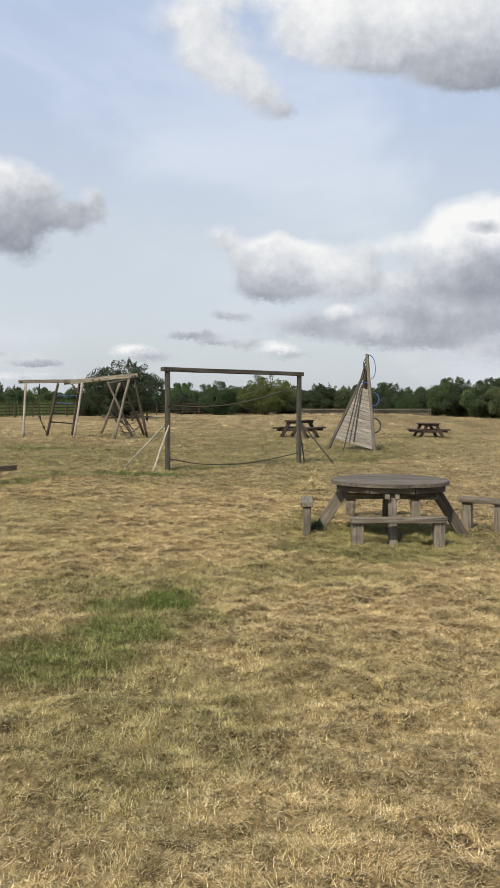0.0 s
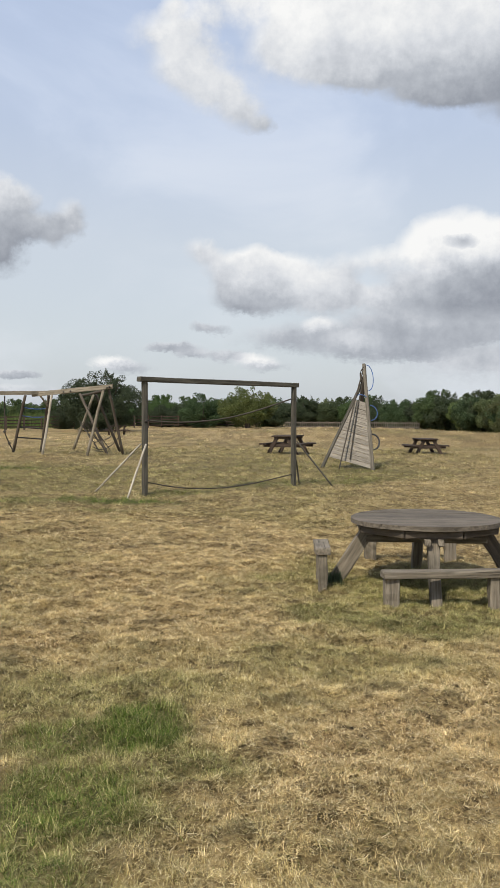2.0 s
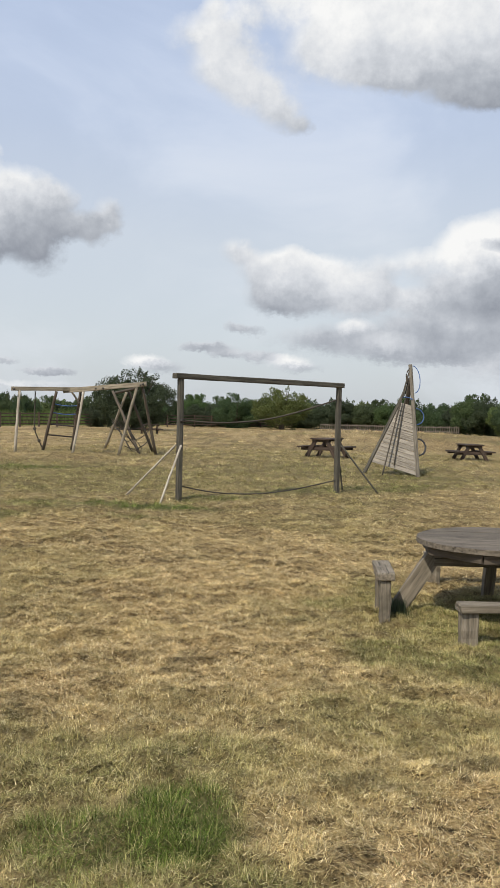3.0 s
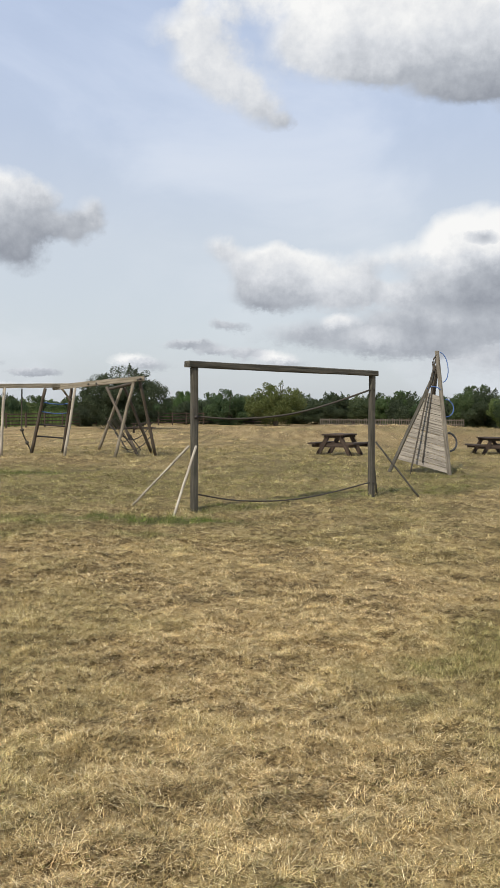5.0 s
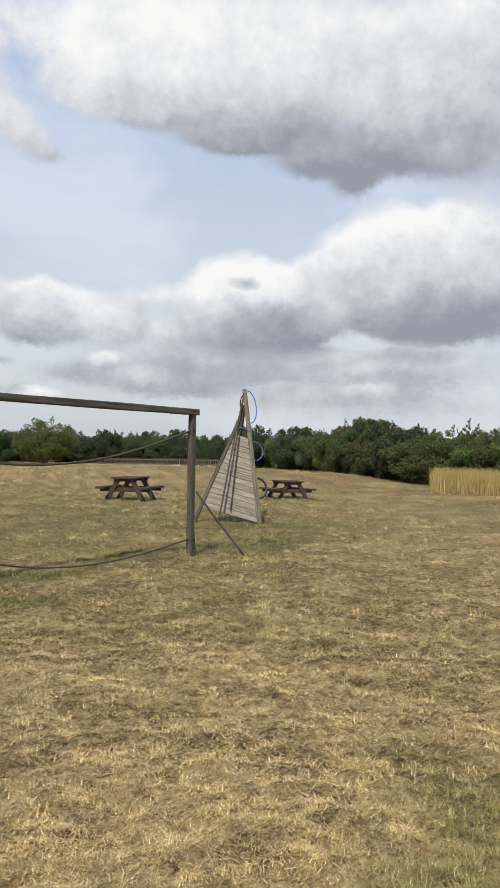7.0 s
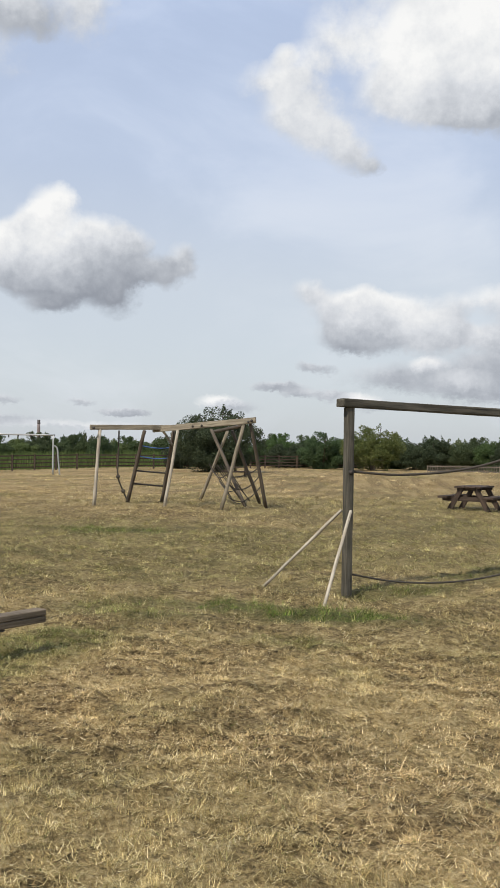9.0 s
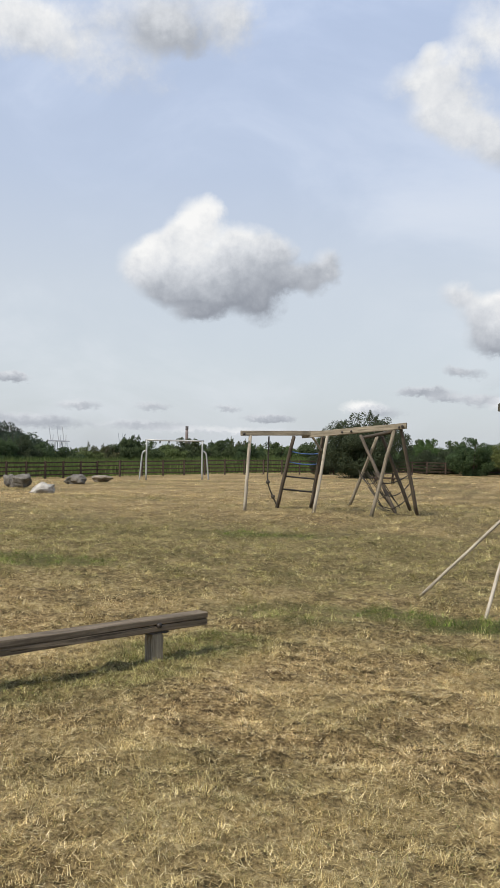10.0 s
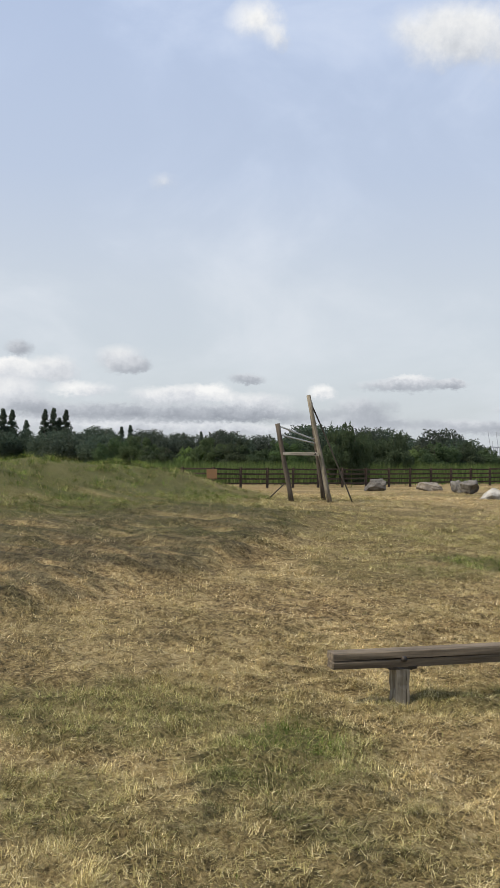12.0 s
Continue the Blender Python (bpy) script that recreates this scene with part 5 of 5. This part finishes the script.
# hedge bushes, five kinds
HEDGE = [
    bush("hedge_bush", "dense dark green hedge bush at the field's edge", "bush", "hedgerow", 31, 2.2, 1.7, 3.2, 26000, 0.098, LEAF, 0.42, 0.07, 0.1, 5, 5),
    bush("hedge_bush", "dense dark thorn bush in the hedge", "bush", "hedgerow", 32, 2.4, 1.8, 3.0, 26000, 0.095, LEAF_DARK, 0.40, 0.08, 0.1, 5, 6),
    bush("hedge_bush", "lighter green bush in the hedge", "bush", "hedgerow", 33, 2.0, 1.7, 2.8, 22000, 0.098, LEAF_BRIGHT, 0.38, 0.08, 0.1, 5, 4),
    bush("hedge_bush", "low dark green bush in the hedge", "bush", "hedgerow", 34, 2.6, 1.9, 2.5, 26000, 0.098, LEAF_DARK, 0.42, 0.07, 0.1, 5, 4),
    bush("hedge_bush", "olive green hawthorn bush with thin upright twigs", "bush", "hedgerow", 35, 2.3, 1.8, 3.0, 27000, 0.085, LEAF_HAW, 0.38, 0.07, 0.0, 7, 12),
]
# the great round bush, the dark bush and the olive tree behind the rope frame
settle(bush("thorn_tree", "large dense dark green thorn tree behind the climbing frame", "tree", "", 41, 3.4, 2.8, 4.85, 52000, 0.105, LEAF_DARK, 0.5, 0.1, 0.1, 6, 16), -8.2, 74.4, 0)
settle(bush("round_bush", "rounded dark green bush in front of the hedge", "bush", "", 42, 2.5, 2.2, 3.6, 27000, 0.105, LEAF_DARK, 0.45, 0.06, 0.0, 5, 5), 0.3, 92.0, 0)
settle(bush("olive_tree", "yellowish green small tree in front of the hedge", "tree", "", 43, 2.8, 2.4, 4.3, 24000, 0.11, LEAF_OLIVE, 0.42, 0.16, 0.2, 6, 18), 4.8, 88.5, 0)


def hedge_row(points, gap, tall, vary=0.14, jitter=0.8, kinds=(0, 1, 2, 3)):
    """Bushes planted along a line."""
    pts = [Vector((*p, 0)) for p in points]
    for a, b in zip(pts, pts[1:]):
        n = max(1, round((b - a).length / gap))
        for i in range(n):
            p = a.lerp(b, i / n)
            k = HEDGE[kinds[int(PLANT.integers(0, len(kinds)))]]
            s = PLANT.uniform(0.92, 1.15)
            put(k, p.x + PLANT.normal(0, jitter * 0.5), p.y + PLANT.normal(0, jitter), PLANT.uniform(0, 360), s, tall / 3.0 * PLANT.uniform(1 - vary, 1 + vary))


hedge_row([(-16, 104), (-4, 101), (6, 99), (16, 92), (22, 78), (24, 66)], 1.9, 3.35, 0.07)
hedge_row([(24, 66), (20.8, 57), (19.2, 50), (18.4, 44)], 1.5, 2.7, kinds=(4, 4, 0, 1))
hedge_row([(18.4, 43), (20.5, 39.5), (25, 34), (31, 27)], 1.5, 2.45, kinds=(4, 4, 4, 2))
hedge_row([(-36, 84), (-26, 93), (-16, 104)], 2.1, 3.1, 0.1, kinds=(2, 2, 2, 0, 4))
hedge_row([(-62, 58), (-50, 66), (-42, 72), (-36, 84)], 2.1, 3.2)
hedge_row([(26, 70), (36, 60), (44, 40)], 3.5, 3.4)
for x, y, s, sz in ((-39.5, 67.5, 1.0, 1.3), (-41.5, 66.0, 0.9, 1.35), (-37.5, 58.5, 0.8, 1.45), (-32.2, 88.0, 0.85, 1.25), (-25.0, 95.0, 1.0, 1.15), (-21.0, 91.0, 0.7, 1.0)):
    put(HEDGE[1], x, y, s * 300, s, sz)
# the first four stand in the row too
settle(HEDGE[0], 11.5, 96.0, 20)
settle(HEDGE[1], -12.5, 84.0, 70, 0.8)
settle(HEDGE[2], 23.2, 60.0, 140)
settle(HEDGE[3], -3.4, 96.5, 220)
settle(HEDGE[4], 20.6, 55.0, 50)

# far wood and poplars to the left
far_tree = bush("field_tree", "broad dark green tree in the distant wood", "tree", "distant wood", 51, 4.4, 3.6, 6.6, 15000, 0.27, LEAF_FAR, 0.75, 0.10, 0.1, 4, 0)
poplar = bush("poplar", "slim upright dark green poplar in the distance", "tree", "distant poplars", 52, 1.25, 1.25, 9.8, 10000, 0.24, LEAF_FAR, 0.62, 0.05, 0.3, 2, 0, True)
settle(far_tree, -112, 95, 0)
settle(poplar, -133.2, 91.3, 0)
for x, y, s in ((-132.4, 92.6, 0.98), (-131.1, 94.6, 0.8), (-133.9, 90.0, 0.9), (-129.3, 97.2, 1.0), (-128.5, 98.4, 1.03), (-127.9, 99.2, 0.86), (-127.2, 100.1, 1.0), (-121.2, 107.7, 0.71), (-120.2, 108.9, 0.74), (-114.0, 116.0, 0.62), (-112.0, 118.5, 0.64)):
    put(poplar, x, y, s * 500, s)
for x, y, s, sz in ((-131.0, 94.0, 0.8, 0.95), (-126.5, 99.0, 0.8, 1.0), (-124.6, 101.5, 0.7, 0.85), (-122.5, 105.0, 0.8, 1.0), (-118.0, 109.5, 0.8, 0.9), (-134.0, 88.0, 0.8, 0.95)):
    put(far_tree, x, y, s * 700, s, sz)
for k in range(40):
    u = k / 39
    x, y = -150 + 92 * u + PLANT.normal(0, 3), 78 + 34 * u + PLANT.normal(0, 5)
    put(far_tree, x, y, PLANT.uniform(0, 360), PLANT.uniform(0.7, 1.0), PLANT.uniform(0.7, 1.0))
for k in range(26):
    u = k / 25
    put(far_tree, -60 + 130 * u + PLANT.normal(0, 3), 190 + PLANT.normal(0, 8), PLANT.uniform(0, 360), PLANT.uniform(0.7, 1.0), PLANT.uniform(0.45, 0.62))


def upright_blades(name, label, category, mat, x, y, low, high, wide, rng):
    """Tall standing grass or reeds."""
    n = len(x)
    h = rng.uniform(low, high, n)
    a = rng.uniform(0, 2 * math.pi, n)
    lean = rng.normal(0, 0.13, (n, 2)) * h[:, None]
    z = height(x, y)
    c, s = np.cos(a) * wide, np.sin(a) * wide
    v = np.empty((n, 3, 3), np.float32)
    v[:, 0] = np.stack([x - c, y - s, z - 0.05], -1)
    v[:, 1] = np.stack([x + c, y + s, z - 0.05], -1)
    v[:, 2] = np.stack([x + lean[:, 0], y + lean[:, 1], z + h], -1)
    me = mesh_from(name, v.reshape(-1, 3), 3, np.arange(3 * n))
    me.materials.append(mat)
    return tagged(new(name, me), label, category, kind="stuff")


def strip(n, pts, width, rng):
    p = [np.array(q, float) for q in pts]
    lens = np.array([np.linalg.norm(b - a) for a, b in zip(p, p[1:])])
    k = rng.choice(len(lens), n, p=lens / lens.sum())
    u = rng.random(n)
    a, b = np.array(p)[k], np.array(p)[k + 1]
    d = (b - a) / np.linalg.norm(b - a, axis=1)[:, None]
    off = rng.normal(0, width / 2, n)
    q = a + (b - a) * u[:, None] + np.stack([-d[:, 1], d[:, 0]], -1) * off[:, None]
    return q[:, 0], q[:, 1]


upright_blades("reed_bed", "tall light green reeds growing behind the rail fence", "reeds", REED,
               *strip(42000, [(-50, 51), (-42.5, 61), (-36, 75), (-24.5, 88), (-12, 101)], 5.0, PLANT), 0.6, 1.7, 0.04, PLANT)
upright_blades("tall_grass", "tall uncut golden grass by the hedge", "grass", TALL,
               *strip(9000, [(16.4, 39.0), (18.6, 37.5)], 1.4, PLANT), 0.4, 1.0, 0.02, PLANT)
upright_blades("far_tall_grass", "strip of uncut golden grass beyond the fence", "grass", TALL,
               *strip(16000, [(-86, 62), (-62, 72), (-54, 76)], 9.0, PLANT), 0.5, 0.95, 0.06, PLANT)


# ---- far off: harbour cranes and a chimney ----
def crane(x, y, h, lean, label):
    ob = thing("harbour_crane", (x, y, 0), label, "crane", "harbour cranes")
    d = Vector((-0.9, -0.43, 0)) * lean
    for s in (-1, 1):
        off = Vector((0.43, -0.9, 0)) * s * 2.2
        bar("boom", ob, Vector((0, 0, h * 0.42)) + off, Vector((0, 0, h)) + d + off, 1.2, 1.6, FAR_STEEL, bevel=0, worn=0)
    for u in (0.2, 0.45, 0.7, 0.92):
        p = Vector((0, 0, h * 0.42)).lerp(Vector((0, 0, h)) + d, u)
        bar("boom_tie", ob, p + Vector((0.43, -0.9, 0)) * 2.6, p - Vector((0.43, -0.9, 0)) * 2.6, 1.0, 1.2, FAR_STEEL, bevel=0, worn=0)
    for sx in (-1, 1):
        for sy in (-1, 1):
            bar("leg", ob, (sx * 8, sy * 8, -1), (sx * 6, sy * 6, h * 0.42), 1.6, 1.6, FAR_STEEL, (0, 1, 0), bevel=0, worn=0)
    bar("girder", ob, (-9, 0, h * 0.42), (14, 6, h * 0.42), 4, 3.5, FAR_STEEL, bevel=0, worn=0)
    bar("apex_mast", ob, (4, 2, h * 0.42), (5, 2.4, h * 0.66), 1.2, 1.2, FAR_STEEL, (0, 1, 0), bevel=0, worn=0)


for x, y, h, lean in ((-1104, 2252, 74, 7), (-1085, 2261, 73, 6), (-1072, 2268, 72, 6)):
    crane(x, y, h, lean, "hazy grey harbour crane with raised boom, far off")
for x, y, h, lean in ((-1411, 3537, 86, 6), (-1396, 3543, 84, 6), (-1382, 3549, 82, 6)):
    crane(x, y, h, lean, "hazy grey harbour crane, very far off")


def chimney():
    ob = thing("chimney", (-598.7, 1917.6, 0), "tall brick power station chimney on the horizon", "chimney")
    pole("stack", ob, (0, 0, -2), (0, 0, 56), 4.2, 3.2, BRICK, sides=20, worn=0.0)
    pole("cap", ob, (0, 0, 56), (0, 0, 65), 3.5, 3.4, CAP, "dark band at the chimney's top", sides=20, worn=0.0)


chimney()


# ---- a scorched tuft at the round table's foot ----
tuft_rng = np.random.default_rng(77)
upright_blades("dark_tuft", "dark withered grass tuft at the foot of a table leg", "grass", LEAF_DARK,
               1.17 + tuft_rng.normal(0, 0.045, 420), 10.78 + tuft_rng.normal(0, 0.045, 420), 0.06, 0.17, 0.006, tuft_rng)
